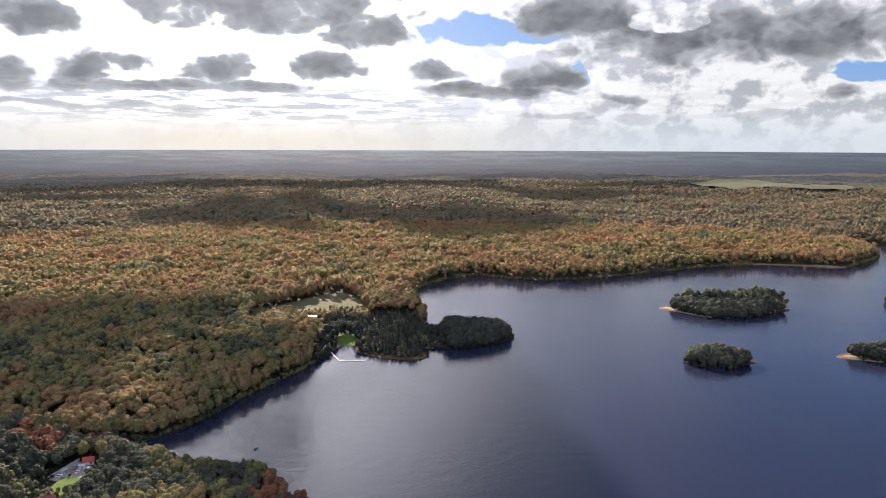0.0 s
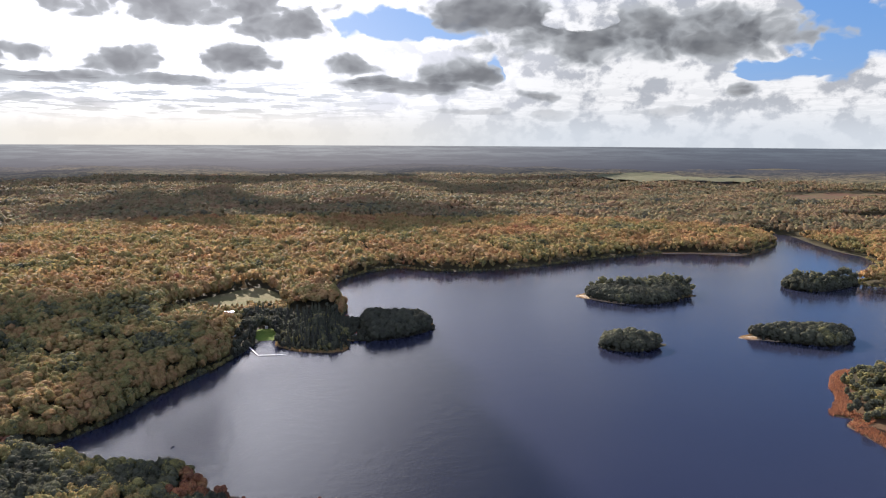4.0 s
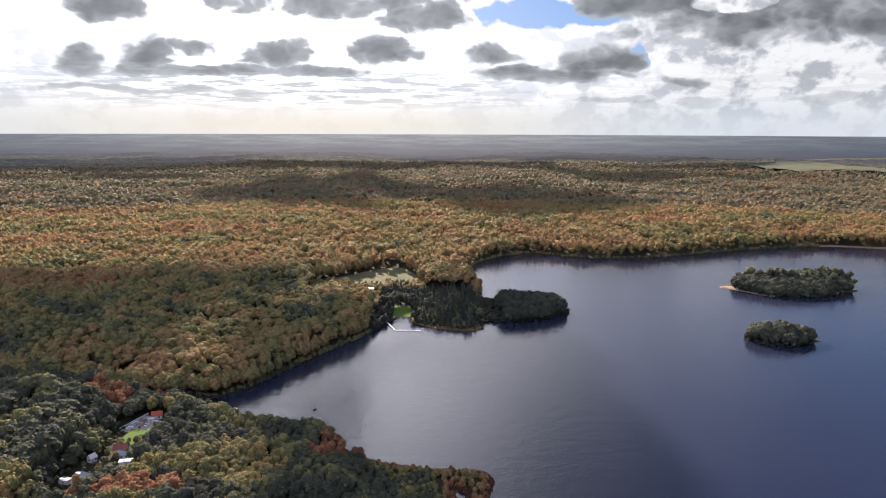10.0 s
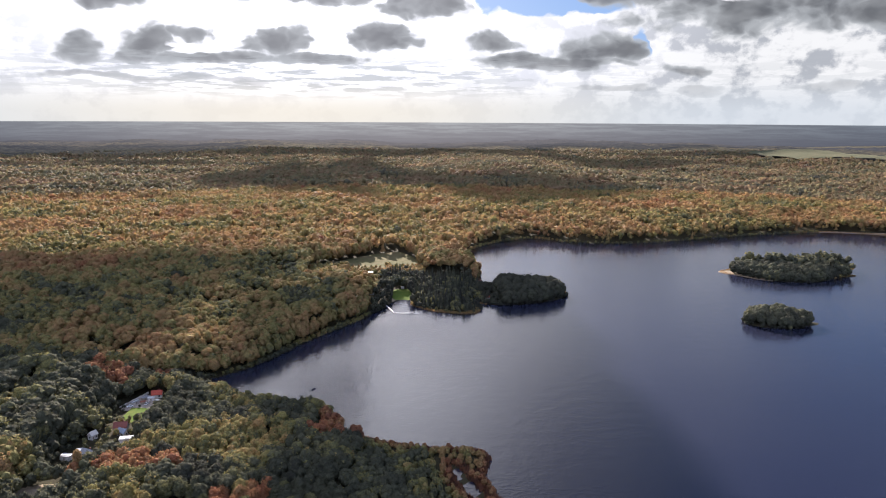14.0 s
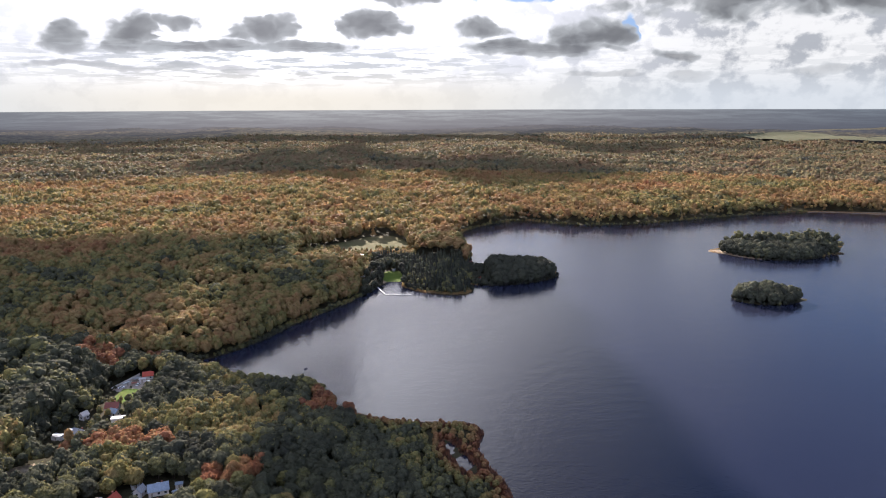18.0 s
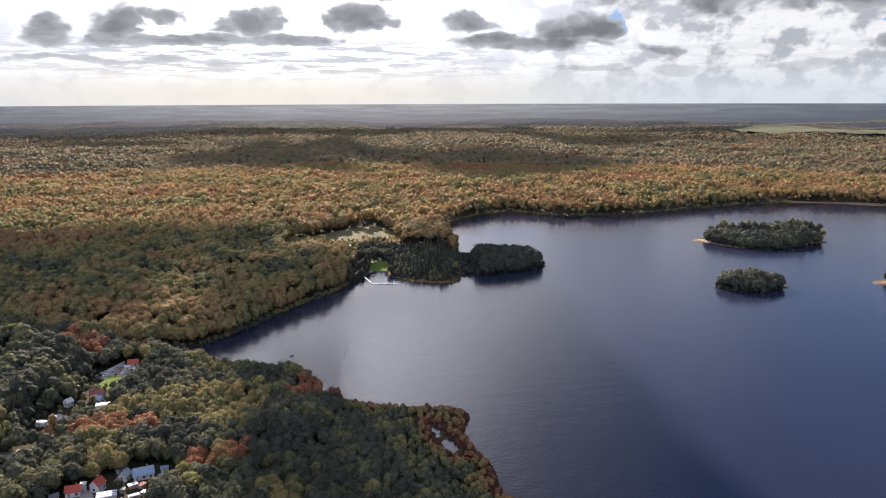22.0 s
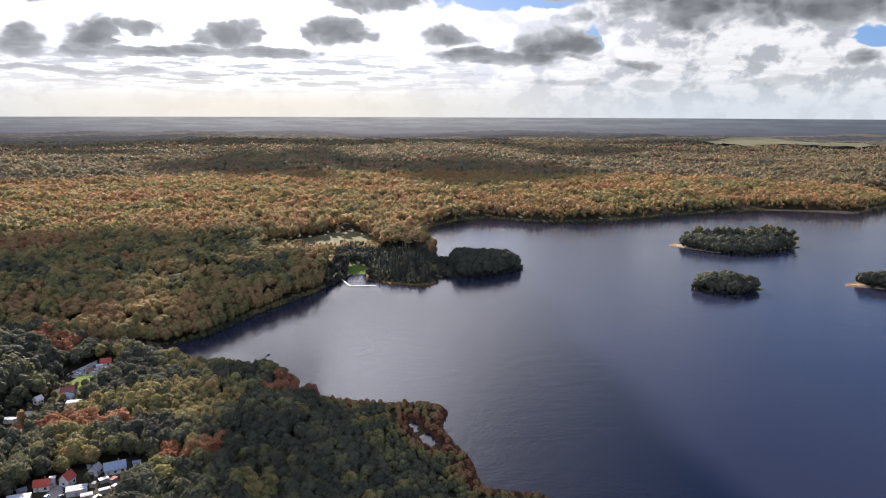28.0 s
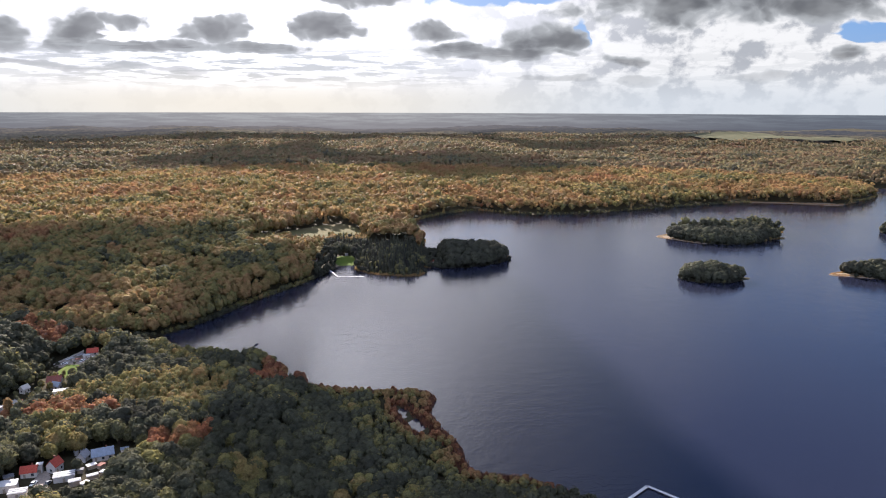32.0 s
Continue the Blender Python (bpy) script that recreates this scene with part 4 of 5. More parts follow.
reeds("pale reeds on the tip of the headland", 86, 102, 460, 484, 0.9, 6.0, 1.2, 0.62, 74)
reeds("pale sedge at the end of the island", 232, 260, 505, 560, 1.1, 3.0, 1.0, 0.66, 75)
reeds("pale sedge at the end of the island", 326, 356, 522, 570, 1.1, 5.0, 1.0, 0.62, 76)
reeds("pale sedge at the end of the island", 290, 312, 386, 408, 0.9, 4.0, 1.0, 0.68, 77)
reeds("tan reeds along the far shore", 390, 570, 716, 765, 1.6, 7.0, 1.4, 0.68, 78)
reeds("tan reeds in the bay", 26, 48, 505, 560, 1.1, 5.0, 1.5, 0.66, 79)


# ---- single trees near the houses ----
def trunk_mesh(seed):
    r = np.random.RandomState(seed)
    bm = bmesh.new()

    def limb(a, b, ra, rb, sides=6):
        d = (Vector(b) - Vector(a)).normalized()
        u = d.orthogonal().normalized()
        w = d.cross(u)
        lo = [bm.verts.new(Vector(a) + ra * (math.cos(6.283 * i / sides) * u + math.sin(6.283 * i / sides) * w)) for i in range(sides)]
        hi = [bm.verts.new(Vector(b) + rb * (math.cos(6.283 * i / sides) * u + math.sin(6.283 * i / sides) * w)) for i in range(sides)]
        for i in range(sides):
            bm.faces.new((lo[i], lo[(i + 1) % sides], hi[(i + 1) % sides], hi[i]))

    limb((0, 0, -0.05), (0.01, 0, 0.30), 0.019, 0.014)
    limb((0.01, 0, 0.30), (0, 0.01, 0.75), 0.014, 0.005)
    for i in range(5):
        a, z = 6.283 * i / 5 + r.uniform(-0.4, 0.4), r.uniform(0.24, 0.5)
        limb((0.01, 0, z), (0.2 * math.cos(a), 0.2 * math.sin(a), z + r.uniform(0.12, 0.25)), 0.008, 0.003, 4)
    me = bpy.data.meshes.new("trunk")
    bm.to_mesh(me)
    bm.free()
    me.materials.append(M_BARK)
    return me


def crown_mesh(seed, mat, width):
    v, f, _ = leafy(seed, 2, 420, width, 0.12, 0.045, 14)
    ob = soup("crown", v, f, mat)
    me = ob.data
    bpy.data.objects.remove(ob)
    return me


LOOKS = [(M_GREEN, "dark green broadleaf tree in early autumn leaf", 0.64), (M_OLIVE, "olive and brown broadleaf tree in autumn leaf", 0.62),
         (M_YELLOW, "bright yellow-green broadleaf tree in autumn leaf", 0.66), (M_ORANGE, "orange-brown broadleaf tree in autumn leaf", 0.60)]
CROWNS = {(c, v): crown_mesh(200 + 10 * c + v, LOOKS[c][0], LOOKS[c][2] + 0.05 * v) for c in range(4) for v in range(4)}
TRUNKS = [trunk_mesh(300 + v) for v in range(3)]
hr = random.Random(7)
for x, y, z, h, t in HERO:
    c = 0 if t < 0.40 else 1 if t < 0.49 else 2 if t < 0.58 else 1 if t < 0.68 else 3
    tree = new("tree")
    tree.location, tree.rotation_euler, tree.scale = (x, y, z), (0, 0, hr.uniform(0, 6.28)), (h, h, h)
    for n, me in (("trunk", TRUNKS[hr.randrange(3)]), ("crown", CROWNS[c, hr.randrange(4)])):
        new(n, me).parent = tree
    tagged(tree, LOOKS[c][1], "tree", "trees round the houses")


# ---- buildings ----
M_RED = plain("red roof tiles", (0.36, 0.075, 0.05), 0.8, 3.0, 0.3)
M_BROWNROOF = plain("brown red roof", (0.20, 0.075, 0.06), 0.8, 3.0, 0.3)
M_BLUE = plain("blue grey metal roof", (0.20, 0.24, 0.30), 0.55, 1.5, 0.2)
M_GREY = plain("grey felt roof", (0.26, 0.26, 0.27), 0.85, 2.0, 0.3)
M_WHITE = plain("white painted wall", (0.44, 0.42, 0.40), 0.8, 1.5, 0.08, 0.0, 0.15)
M_PALE = plain("pale plaster wall", (0.55, 0.50, 0.45), 0.85, 1.5, 0.12)
M_WOOD = plain("weathered boards", (0.30, 0.25, 0.20), 0.85, 5.0, 0.3)
M_NAVY = plain("dark blue boards", (0.035, 0.04, 0.07), 0.7, 4.0, 0.25)
M_TRIM = plain("pale grey trim", (0.50, 0.50, 0.52), 0.7, 3.0, 0.1)
M_SHEET = plain("white sheet roof", (0.48, 0.48, 0.49), 0.45, 1.0, 0.06, 0.0, 0.1)
M_PIER = plain("white painted planks", (0.74, 0.73, 0.70), 0.7, 2.0, 0.08, 0.0, 0.1)
M_TRACK = plain("gravel track", (0.30, 0.25, 0.21), 0.95, 1.2, 0.25)
M_TYRE = plain("tyre rubber", (0.02, 0.02, 0.02), 0.9, 8.0)
k = material("window glass")
k.put(k.bsdf.inputs["Base Color"], k.mix(k.noise(k.obj, 1.5), (0.02, 0.025, 0.03), (0.05, 0.055, 0.06)))
k.bsdf.inputs["Roughness"].default_value = 0.08
M_GLASS = k.mat


def floor_at(x, y):
    return float(land(np.array([x]), np.array([y]))[1][0])


def house(x, y, turn, w, d, eaves, ridge, wall_mat, roof_mat, label, chimney=True, over=0.4, name="house"):
    """A gabled house, its ridge along its own x."""
    w, d, eaves, ridge = w * 0.7, d * 0.7, eaves * 0.8, ridge * 0.78
    ob = new(name)
    ob.location, ob.rotation_euler = (x, y, floor_at(x, y)), (0, 0, radians(turn))
    bm = bmesh.new()
    a, b = w / 2, d / 2
    vs = [bm.verts.new(p) for p in ((-a, -b, -1), (a, -b, -1), (a, b, -1), (-a, b, -1), (-a, -b, eaves), (a, -b, eaves), (a, b, eaves), (-a, b, eaves), (-a, 0, ridge), (a, 0, ridge))]
    for f in ((0, 1, 5, 4), (2, 3, 7, 6), (1, 2, 6, 9, 5), (3, 0, 4, 8, 7), (3, 2, 1, 0), (4, 5, 9, 8), (6, 7, 8, 9)):
        bm.faces.new([vs[i] for i in f])
    wall = part("wall", bm, wall_mat, ob)
    slope = (ridge - eaves) / b
    for side in (-1, 1):
        bm = bmesh.new()
        e = b + over
        ze = ridge - slope * e
        top = [(-a - over, 0, ridge + 0.10), (a + over, 0, ridge + 0.10), (a + over, side * e, ze + 0.10), (-a - over, side * e, ze + 0.10)]
        tv = [bm.verts.new(p) for p in top]
        bv2 = [bm.verts.new((p[0], p[1], p[2] + 0.14)) for p in top]
        order = range(4)
        bm.faces.new([tv[i] for i in order])
        bm.faces.new([bv2[i] for i in reversed(order)])
        for i in order:
            bm.faces.new((tv[i], bv2[i], bv2[(i + 1) % 4], tv[(i + 1) % 4]))
        bmesh.ops.recalc_face_normals(bm, faces=bm.faces[:])
        part("roof", bm, roof_mat, ob)
    if chimney:
        part("chimney", boxes((a * 0.4 - 0.3, a * 0.4 + 0.3, 0.3, 0.9, ridge - 1.2, ridge + 0.8)), M_BROWNROOF, ob, "brick chimney")
    n = max(2, int(w // 3))
    for side in (-1, 1):
        for i in range(n):
            cx = -a + w * (i + 0.5) / n
            if side < 0 and i == 0:
                door = part("door", boxes((cx - 0.45, cx + 0.45, -b - 0.05, -b + 0.02, 0.05, 2.05)), M_WOOD, ob, "brown wooden door")
                continue
            y0 = side * (b + 0.03)
            win = part("window", boxes((cx - 0.62, cx + 0.62, y0 - 0.05, y0 + 0.03, 0.85, 2.15)), M_WHITE, ob)
            part("pane", boxes((cx - 0.52, cx + 0.52, y0 + side * 0.04 - 0.03, y0 + side * 0.04 + 0.03, 0.95, 2.05)), M_GLASS, win)
    for side in (-1, 1):
        x0 = side * (a + 0.03)
        win = part("window", boxes((x0 - 0.05, x0 + 0.03, -0.6, 0.6, 1.0, 2.2)), M_WHITE, ob)
        part("pane", boxes((x0 + side * 0.04 - 0.03, x0 + side * 0.04 + 0.03, -0.5, 0.5, 1.1, 2.1)), M_GLASS, win)
    return tagged(ob, label, "house" if name == "house" else name.replace("_", " "), "houses by the lake" if name == "house" else "")


def flat_shed(x, y, turn, w, d, h, mat, roof_mat, label, strips=0):
    """A low shed with a nearly flat roof, some with pale roof lights."""
    w, d, h = w * 0.74, d * 0.74, h * 0.85
    ob = new("shed")
    ob.location, ob.rotation_euler = (x, y, floor_at(x, y)), (0, 0, radians(turn))
    part("wall", boxes((-w / 2, w / 2, -d / 2, d / 2, -0.8, h)), mat, ob)
    part("roof", boxes((-w / 2 - 0.3, w / 2 + 0.3, -d / 2 - 0.3, d / 2 + 0.3, h + 0.01, h + 0.2)), roof_mat, ob)
    for i in range(strips):
        yy = -d / 2 + d * (i + 0.5) / strips
        part("roof_strip", boxes((-w / 2 - 0.2, w / 2 + 0.2, yy - d / strips * 0.22, yy + d / strips * 0.22, h + 0.21, h + 0.3)), M_SHEET, ob, "white roof sheet")
    part("door", boxes((-0.5, 0.5, -d / 2 - 0.06, -d / 2 - 0.01, 0.05, 2.0)), M_WOOD, ob, "plank door")
    return tagged(ob, label, "shed", "sheds by the houses")


house(-189.8, 440.3, 12, 9.5, 7, 3.2, 6.2, M_PALE, M_RED, "small house with a red tiled roof")
flat_shed(-191.1, 432.5, 12, 5.5, 3.5, 3.0, M_PALE, M_SHEET, "low annexe with a bright white roof")
flat_shed(-196.0, 434.6, 64, 6, 3.5, 2.4, M_WOOD, M_GREY, "weathered grey shed along the yard wall")
flat_shed(-199.6, 426.3, 64, 7, 3.5, 2.2, M_PALE, M_GREY, "pale lean-to along the yard wall", 1)
flat_shed(-194.2, 426.2, 20, 4, 3, 2.2, M_WOOD, M_BROWNROOF, "small red-brown shed in the gravel yard")
flat_shed(-186.6, 429.8, 40, 3, 2.5, 2.0, M_PALE, M_SHEET, "tiny white-roofed hut beside the lawn")
house(-190.1, 381.0, 8, 11, 8, 4.0, 7.2, M_WHITE, M_BROWNROOF, "white house with a brown-red gabled roof")
house(-186.0, 373.7, -25, 8, 6, 3.4, 5.8, M_PALE, M_BLUE, "low wing with a blue-grey metal roof")
flat_shed(-180.3, 364.5, 14, 10, 6, 3.0, M_PALE, M_GREY, "grey flat-roofed shed with white roof strips", 2)
house(-201.6, 367.9, 65, 6, 5, 3.8, 6.2, M_PALE, M_PALE, "small pale plastered hut", False)
house(-193.0, 343.1, -24, 10, 6.5, 3.2, 5.8, M_PALE, M_GREY, "low grey-roofed house among the trees")
flat_shed(-187.3, 335.4, -14, 7, 4, 2.5, M_WOOD, M_SHEET, "weathered shed with a pale roof among the trees")
flat_shed(-199.2, 347.7, 30, 5, 4, 2.6, M_PALE, M_BLUE, "blue-roofed shed beside the grey house")
flat_shed(-203.1, 338.8, -15, 8, 5, 3.0, M_PALE, M_GREY, "grey-roofed outbuilding with a white strip", 1)
house(-126.4, 277.6, 22, 13, 8, 3.4, 6.8, M_PALE, M_BLUE, "broad house with a blue-grey metal roof")
house(-134.4, 275.5, 80, 7, 6, 3.2, 6.0, M_WHITE, M_GREY, "pale gabled wing of the blue-roofed house", False)
flat_shed(-138.9, 282.1, 20, 5, 3.6, 2.6, M_WHITE, M_SHEET, "small hut with a bright white roof")
flat_shed(-118.7, 284.1, 15, 4.5, 3.5, 2.4, M_PALE, M_BLUE, "small blue-roofed garden hut")
house(-116.7, 275.2, 40, 5.5, 4.5, 2.6, 4.4, M_WOOD, M_BLUE, "small blue-roofed garden hut", False)
house(-142.5, 264.7, 75, 7.5, 6.5, 4.4, 7.8, M_WHITE, M_RED, "white gabled house with a bright red roof")
house(-151.2, 259.9, 12, 9, 6.5, 3.4, 6.2, M_PALE, M_RED, "house with a weathered red roof")
flat_shed(-148.2, 263.1, 12, 3, 3, 5.0, M_WHITE, M_SHEET, "white dormer-like block beside the red roof")
flat_shed(-135.0, 255.8, 18, 11, 7, 3.2, M_WHITE, M_GREY, "long grey shed with bright white roof strips", 3)
flat_shed(-128.8, 250.8, 25, 6, 4, 2.6, M_WOOD, M_GREY, "grey lean-to with a pale roof strip", 1)
flat_shed(-127.7, 267.1, 40, 5, 3, 2.2, M_WOOD, M_SHEET, "small hut with a white sheet roof")
flat_shed(-123.6, 267.3, 62, 4, 3, 2.2, M_WOOD, M_BROWNROOF, "small hut with a rusty roof")
flat_shed(-123.5, 256.7, 30, 6, 3, 2.2, M_WOOD, M_GREY, "narrow grey shed in the garden", 1)
flat_shed(-119.8, 260.4, -20, 4, 3, 2.0, M_WOOD, M_BLUE, "garden shed with a blue-grey roof")
flat_shed(-124.3, 249.9, 55, 4, 2.5, 2.0, M_PALE, M_SHEET, "low white-roofed hut in the garden")
flat_shed(-130.9, 262.7, 10, 3, 3, 2.0, M_WOOD, M_GREY, "tiny weathered shed behind the long shed")
flat_shed(-154.8, 246.0, 14, 12, 7, 3.8, M_PALE, M_SHEET, "outbuilding with a broad white sheet roof")
flat_shed(-147.2, 240.3, 14, 9, 6, 3.2, M_PALE, M_GREY, "grey outbuilding with white roof strips", 3)
flat_shed(-151.7, 228.3, 14, 9, 6, 3.4, M_PALE, M_RED, "outbuilding with a red and white striped roof", 5)
flat_shed(-158.0, 255.6, 30, 5, 4, 2.4, M_WOOD, M_GREY, "weathered shed beside the red-roofed house")
flat_shed(-74.4, 827.2, 4, 14, 9, 5.0, M_WHITE, M_SHEET, "bright white hall in a clearing", 0)
house(-52.8, 761.6, 10, 8, 6, 3.2, 5.6, M_PALE, M_BROWNROOF, "lakeside cottage with a brown-red roof")
house(-64.0, 739.2, -15, 7, 6, 3.0, 5.2, M_WHITE, M_BROWNROOF, "white lakeside cottage with a brown roof")
flat_shed(-30.4, 764.8, 5, 4, 3, 2.6, M_WHITE, M_SHEET, "white kiosk at the end of the lawn")
for args in ((1280.0, 1448.0, 10, 11, 8, 3.4, 6.6, M_WHITE, M_GREY, "pale farmhouse with a grey roof far across the lake"), (1352.0, 1488.0, 60, 10, 8, 3.4, 6.6, M_WHITE, M_RED, "farmhouse with a red roof far across the lake"),
             (1315.2, 1408.0, 30, 12, 7, 3.0, 5.6, M_PALE, M_SHEET, "barn with a pale roof far across the lake"), (1392.0, 1536.0, 0, 10, 8, 3.4, 6.6, M_WHITE, M_BROWNROOF, "white farmhouse far across the lake")):
    house(*args)


def jetty():
    """A pointed landing stage: two plank walks that meet at a tip out in the lake, water between them."""
    ob = new("jetty")
    tip = Vector((122.3, 239.4, 0))
    for ex, ey in ((95.5, 217.4), (143.3, 213.2)):
        end = Vector((ex, ey, 0))
        d = end - tip
        length, a = d.length, math.atan2(d.y, d.x)
        n = int(length / 0.7)
        for i in range(n):
            px = (i + 0.5) * length / n
            bm = boxes((px - length / n * 0.47, px + length / n * 0.47, -0.75, 0.75, 0.62, 0.70))
            bm.transform(Matrix.Translation(tip) @ Matrix.Rotation(a, 4, "Z"))
            part("plank", bm, M_TRIM, ob)
        for i in range(0, n, 4):
            px = (i + 0.5) * length / n
            for sgn in (-0.6, 0.6):
                bm = boxes((px - 0.1, px + 0.1, sgn - 0.1, sgn + 0.1, -3.0, 0.615))
                bm.transform(Matrix.Translation(tip) @ Matrix.Rotation(a, 4, "Z"))
                part("post", bm, M_WOOD, ob)
    tagged(ob, "pointed landing stage of pale grey planks on posts", "jetty")


jetty()


def pier():
    """A white plank pier on posts, bent like an L."""
    ob = new("pier")
    for (ax, ay), (bx, by) in (((-45.6, 699), (-36.2, 669.1)), ((-36.2, 667.6), (-9.6, 666.5))):
        length, a = math.hypot(bx - ax, by - ay), math.atan2(by - ay, bx - ax)
        n = int(length / 0.6)
        for i in range(n):
            px = (i + 0.5) * length / n
            bm = boxes((px - length / n * 0.47, px + length / n * 0.47, -0.65, 0.65, 0.62, 0.70))
            bm.transform(Matrix.Translation((ax, ay, 0)) @ Matrix.Rotation(a, 4, "Z"))
            part("plank", bm, M_PIER, ob)
        for i in range(0, n, 5):
            px = (i + 0.5) * length / n
            for s in (-0.5, 0.5):
                bm = boxes((px - 0.09, px + 0.09, s - 0.09, s + 0.09, -3.2, 1.1 if i % 10 == 0 else 0.615))
                bm.transform(Matrix.Translation((ax, ay, 0)) @ Matrix.Rotation(a, 4, "Z"))
                part("post", bm, M_WOOD, ob)
    tagged(ob, "white plank bathing pier with a bend in it", "pier")


pier()


def car(x, y, turn, mat, label):
    ob = new("car")
    ob.location, ob.rotation_euler = (x, y, floor_at(x, y) + 0.02), (0, 0, radians(turn))
    bm = boxes((-2.1, 2.1, -0.86, 0.86, 0.32, 0.85))
    bmesh.ops.bevel(bm, geom=bm.edges[:], offset=0.12, segments=2, affect="EDGES")
    part("body", bm, mat, ob)
    bm = boxes((-1.3, 0.9, -0.74, 0.74, 0.84, 1.42))
    for v in bm.verts:
        if v.co.z > 1.2:
            v.co.x *= 0.74
            v.co.y *= 0.86
    part("cabin", bm, M_GLASS, ob, "dark glazed cabin")
    part("roof", boxes((-0.95, 0.65, -0.62, 0.62, 1.425, 1.47)), mat, ob)
    for wx in (-1.3, 1.3):
        for wy in (-0.8, 0.8):
            bm = bmesh.new()
            bmesh.ops.create_cone(bm, cap_ends=True, segments=14, radius1=0.33, radius2=0.33, depth=0.2, matrix=Matrix.Translation((wx, wy, 0.33)) @ Matrix.Rotation(radians(90), 4, "X"))
            part("wheel", bm, M_TYRE, ob, "black tyre")
    tagged(ob, label, "car", "cars in the yards")


sheet("gravel_pit", curve([(-131, 186), (-124, 192), (-116, 190), (-112, 180), (-114, 174), (-126, 176)], 4), M_SAND, 0.3, "pale bare gravel ground among the trees", "gravel", 1.5)
flat_shed(-67.2, 270.4, 20, 7, 5, 2.8, M_PALE, M_GREY, "grey garden shed half hidden by trees")
flat_shed(-56.0, 265.6, -10, 6, 4, 2.6, M_WOOD, M_SHEET, "garden shed with a pale roof half hidden by trees")
flat_shed(-78.4, 276.8, 35, 6, 5, 2.6, M_PALE, M_BLUE, "blue-roofed garden shed half hidden by trees")
sheet("sandbank", curve([(233, 546), (243, 529), (258, 511), (262, 516), (248, 532), (242, 546)], 4), M_SAND, 0.25, "tan sandy bank at the foot of the island", "sandbank", 1.5)
sheet("sandbank", curve([(291, 400), (307, 389), (314, 387), (310, 397), (303, 401)], 4), M_SAND, 0.25, "tan sandy bank at the foot of the island", "sandbank", 1.5)
sheet("sandbank", curve([(430, 749), (473, 738), (510, 720), (520, 727), (475, 745), (432, 757)], 4), M_SAND, 0.25, "long pale sandbank along the far shore", "sandbank", 3.0)
sheet("sandbank", curve([(246, 222), (249, 240), (252, 262), (266, 275), (278, 290), (290, 306), (300, 300), (285, 270), (270, 240), (262, 222)], 4), M_STUBBLE, 0.25, "bare reddish brown marsh ground on the bank", "marsh", 3.0)
M_GOLD = foliage("golden crown", (0.66, 0.02))
gold = new("tree")
gold.location, gold.scale = (-186.2, 317.6, floor_at(-186.2, 317.6)), (17, 17, 17)
new("trunk", TRUNKS[0]).parent = gold
new("crown", crown_mesh(290, M_GOLD, 0.26)).parent = gold
tagged(gold, "slender golden-yellow poplar beside the houses", "tree", "trees round the houses")

M_CARW, M_CARS = plain("white car paint", (0.8, 0.8, 0.8), 0.3, 2.0, 0.04, 0.0, 0.05), plain("dark car paint", (0.08, 0.09, 0.11), 0.3, 2.0, 0.1, 0.0, 0.1)
for cx, cy, cr, cm, cl in ((-125.5, 262.9, 35, M_CARW, "white car parked in the yard"), (-119.8, 266.4, 80, M_CARW, "white car parked beside the shed"), (-91.2, 157.1, 85, M_CARW, "white car parked on the track"),
                           (-87.6, 157.4, 80, M_CARS, "dark car parked on the track"), (-80.7, 178.3, 10, M_CARW, "white van-like car beside the blue-roofed house"), (-116.8, 233.4, 40, M_CARS, "dark car parked before the white house")):
    car(cx * PLAN, cy * PLAN, cr, cm, cl)

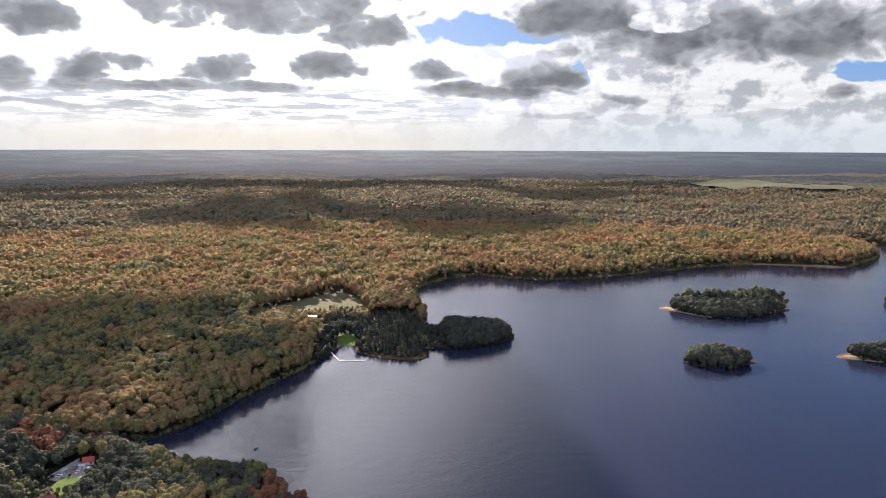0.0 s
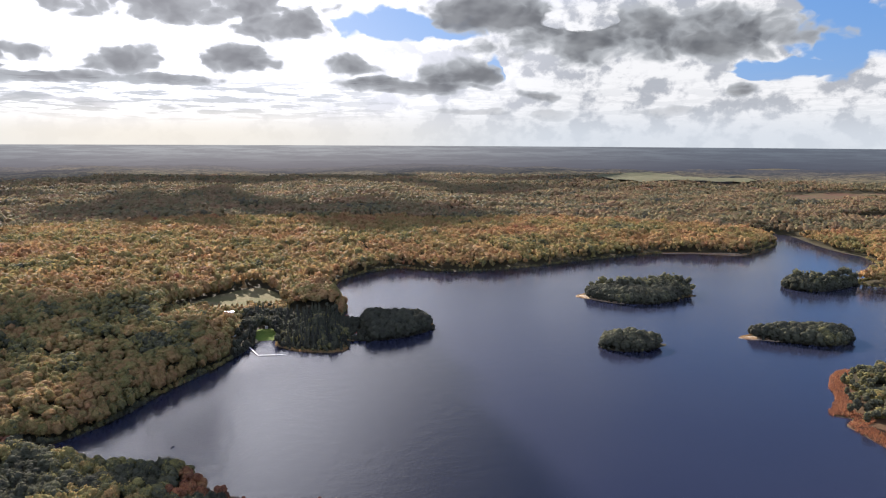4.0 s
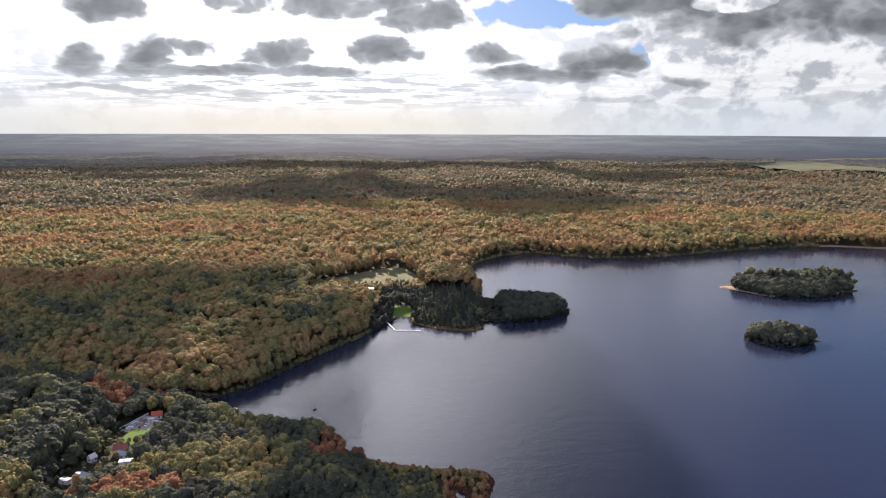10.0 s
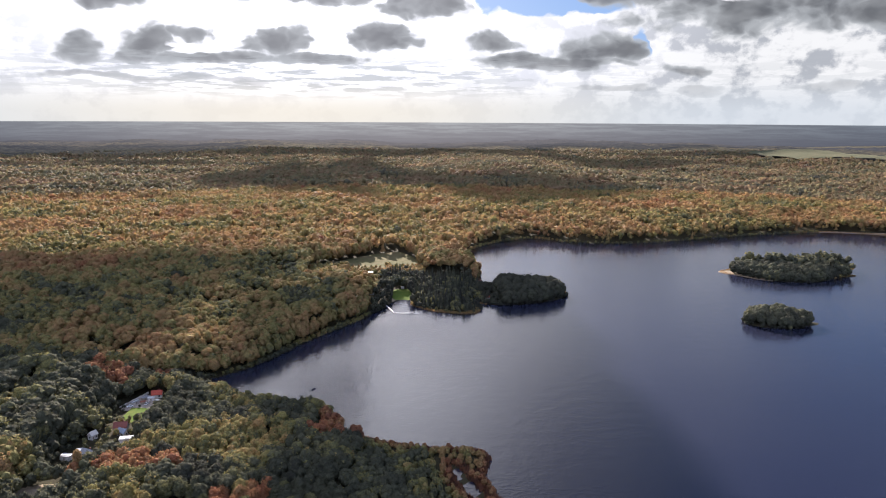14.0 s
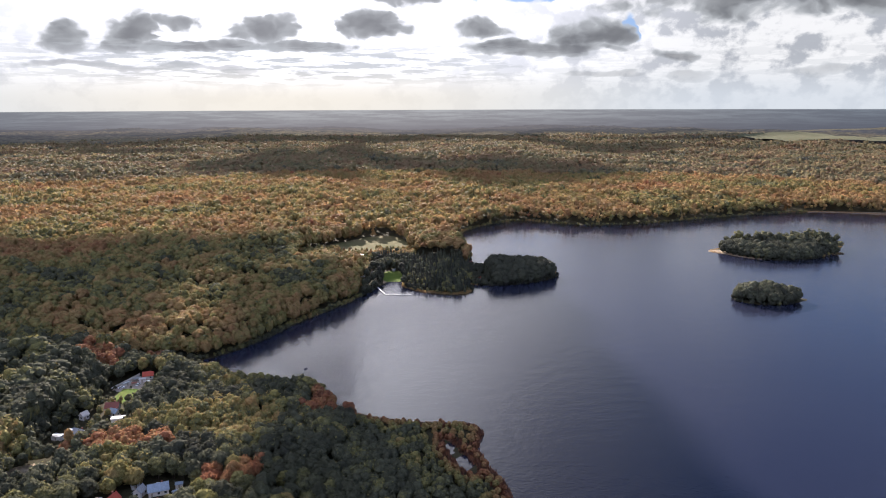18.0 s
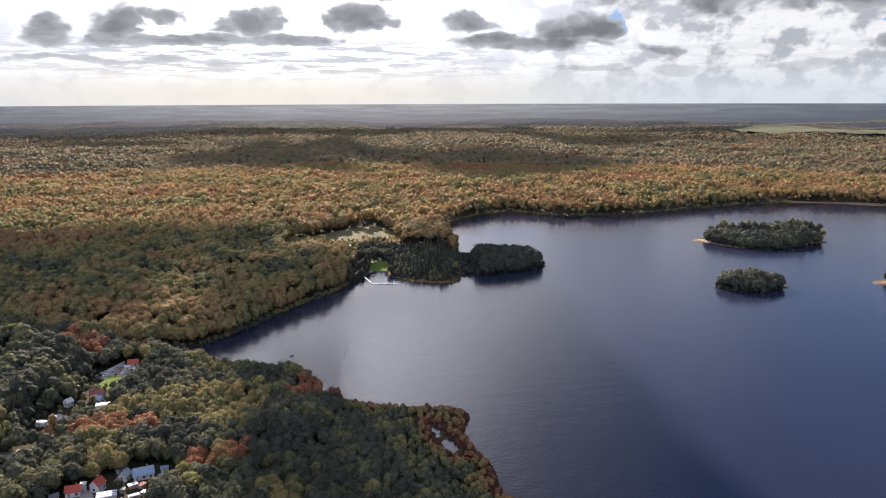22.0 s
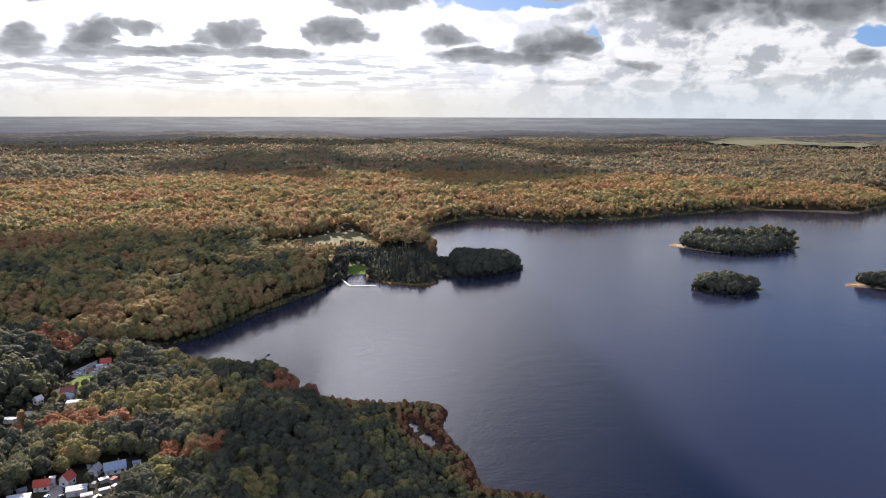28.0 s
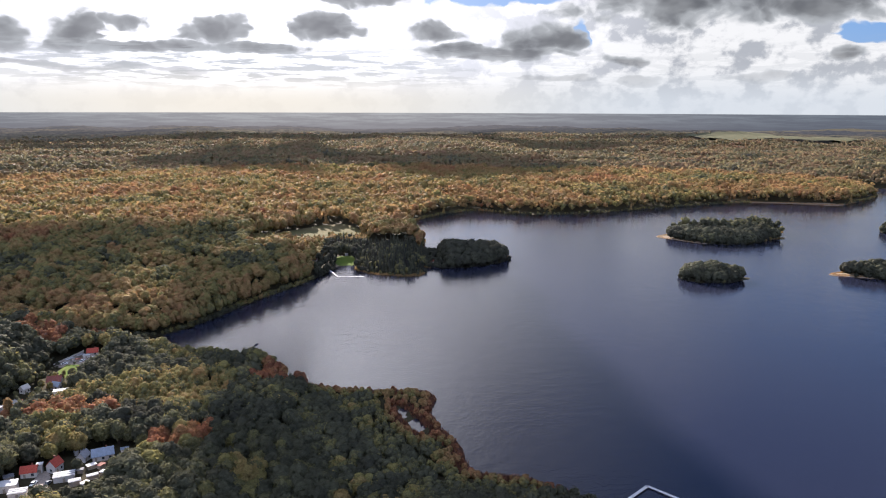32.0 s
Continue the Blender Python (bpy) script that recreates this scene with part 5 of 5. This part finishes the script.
# yard wall, tracks, gravel
wall_thing = new("garden_wall")
length = math.hypot(9, 27)
for i in range(12):
    bm = boxes((i * length / 12 + 0.02, (i + 1) * length / 12 - 0.02, -0.15, 0.15, -0.5, 1.1 + 0.08 * (i % 3)))
    part("panel", bm, M_PALE, wall_thing)
wall_thing.location, wall_thing.rotation_euler = (-207.0, 419.1, floor_at(-203.1, 433.0)), (0, 0, math.atan2(27, 9))
tagged(wall_thing, "pale panelled garden wall along the yard", "wall")
sheet("road", curve([(-86.8, 130.4), (-84.1, 130.7), (-86.2, 151.0), (-90.0, 163.4), (-92.8, 163.2), (-89.0, 150.8)], 5), M_TRACK, 0.3, "pale gravel track between the houses", "road", 0.8)
sheet("yard", curve([(-127.8, 260.0), (-116.2, 259.6), (-113.5, 266.2), (-117.6, 272.4), (-124.4, 276.2)], 4), M_TRACK, 0.25, "gravel yard beside the red-roofed house", "yard", 1.0)


def boat(x, y, turn, length, mat, label):
    """A small open rowing boat."""
    ob = new("rowing_boat")
    ob.location, ob.rotation_euler = (x, y, 0.0), (0, 0, radians(turn))
    bm = bmesh.new()
    rows = []
    for i in range(7):
        u = i / 6
        wide = 0.62 * math.sin(math.pi * min(0.92, 0.12 + 0.8 * (1 - u) ** 0.7)) + 0.05
        px = (u - 0.5) * length
        rows.append([bm.verts.new(p) for p in ((px, -wide, 0.48), (px, -wide * 0.8, 0.05), (px, 0, -0.12), (px, wide * 0.8, 0.05), (px, wide, 0.48), (px, wide * 0.9, 0.46), (px, 0, 0.02), (px, -wide * 0.9, 0.46))])
    for a, b in zip(rows, rows[1:]):
        for i in range(8):
            bm.faces.new((a[i], a[(i + 1) % 8], b[(i + 1) % 8], b[i]))
    bm.faces.new(rows[0][::-1])
    bm.faces.new(rows[-1])
    bmesh.ops.recalc_face_normals(bm, faces=bm.faces[:])
    part("hull", bm, mat, ob)
    for px in (-0.22, 0.15):
        part("thwart", boxes((px * length - 0.12, px * length + 0.12, -0.45, 0.45, 0.30, 0.34)), M_WOOD, ob, "plank seat")
    tagged(ob, label, "boat")


boat(414, 411, 15, 5.0, M_CARW, "white rowing boat drawn up at the marsh edge")
boat(-84, 459, 60, 4.0, M_NAVY, "dark rowing boat lying out on the water")
house(62, 722, 20, 7, 5, 2.8, 4.8, M_WHITE, M_RED, "small white cabin with a red roof on the headland", False)
house(60, 806, -10, 7, 5, 2.8, 4.8, M_PALE, M_BROWNROOF, "small cabin with a brown roof by the bay", False)
flat_shed(-109, 837, 5, 6, 5, 3.0, M_WHITE, M_SHEET, "small white hut at the edge of the meadow")
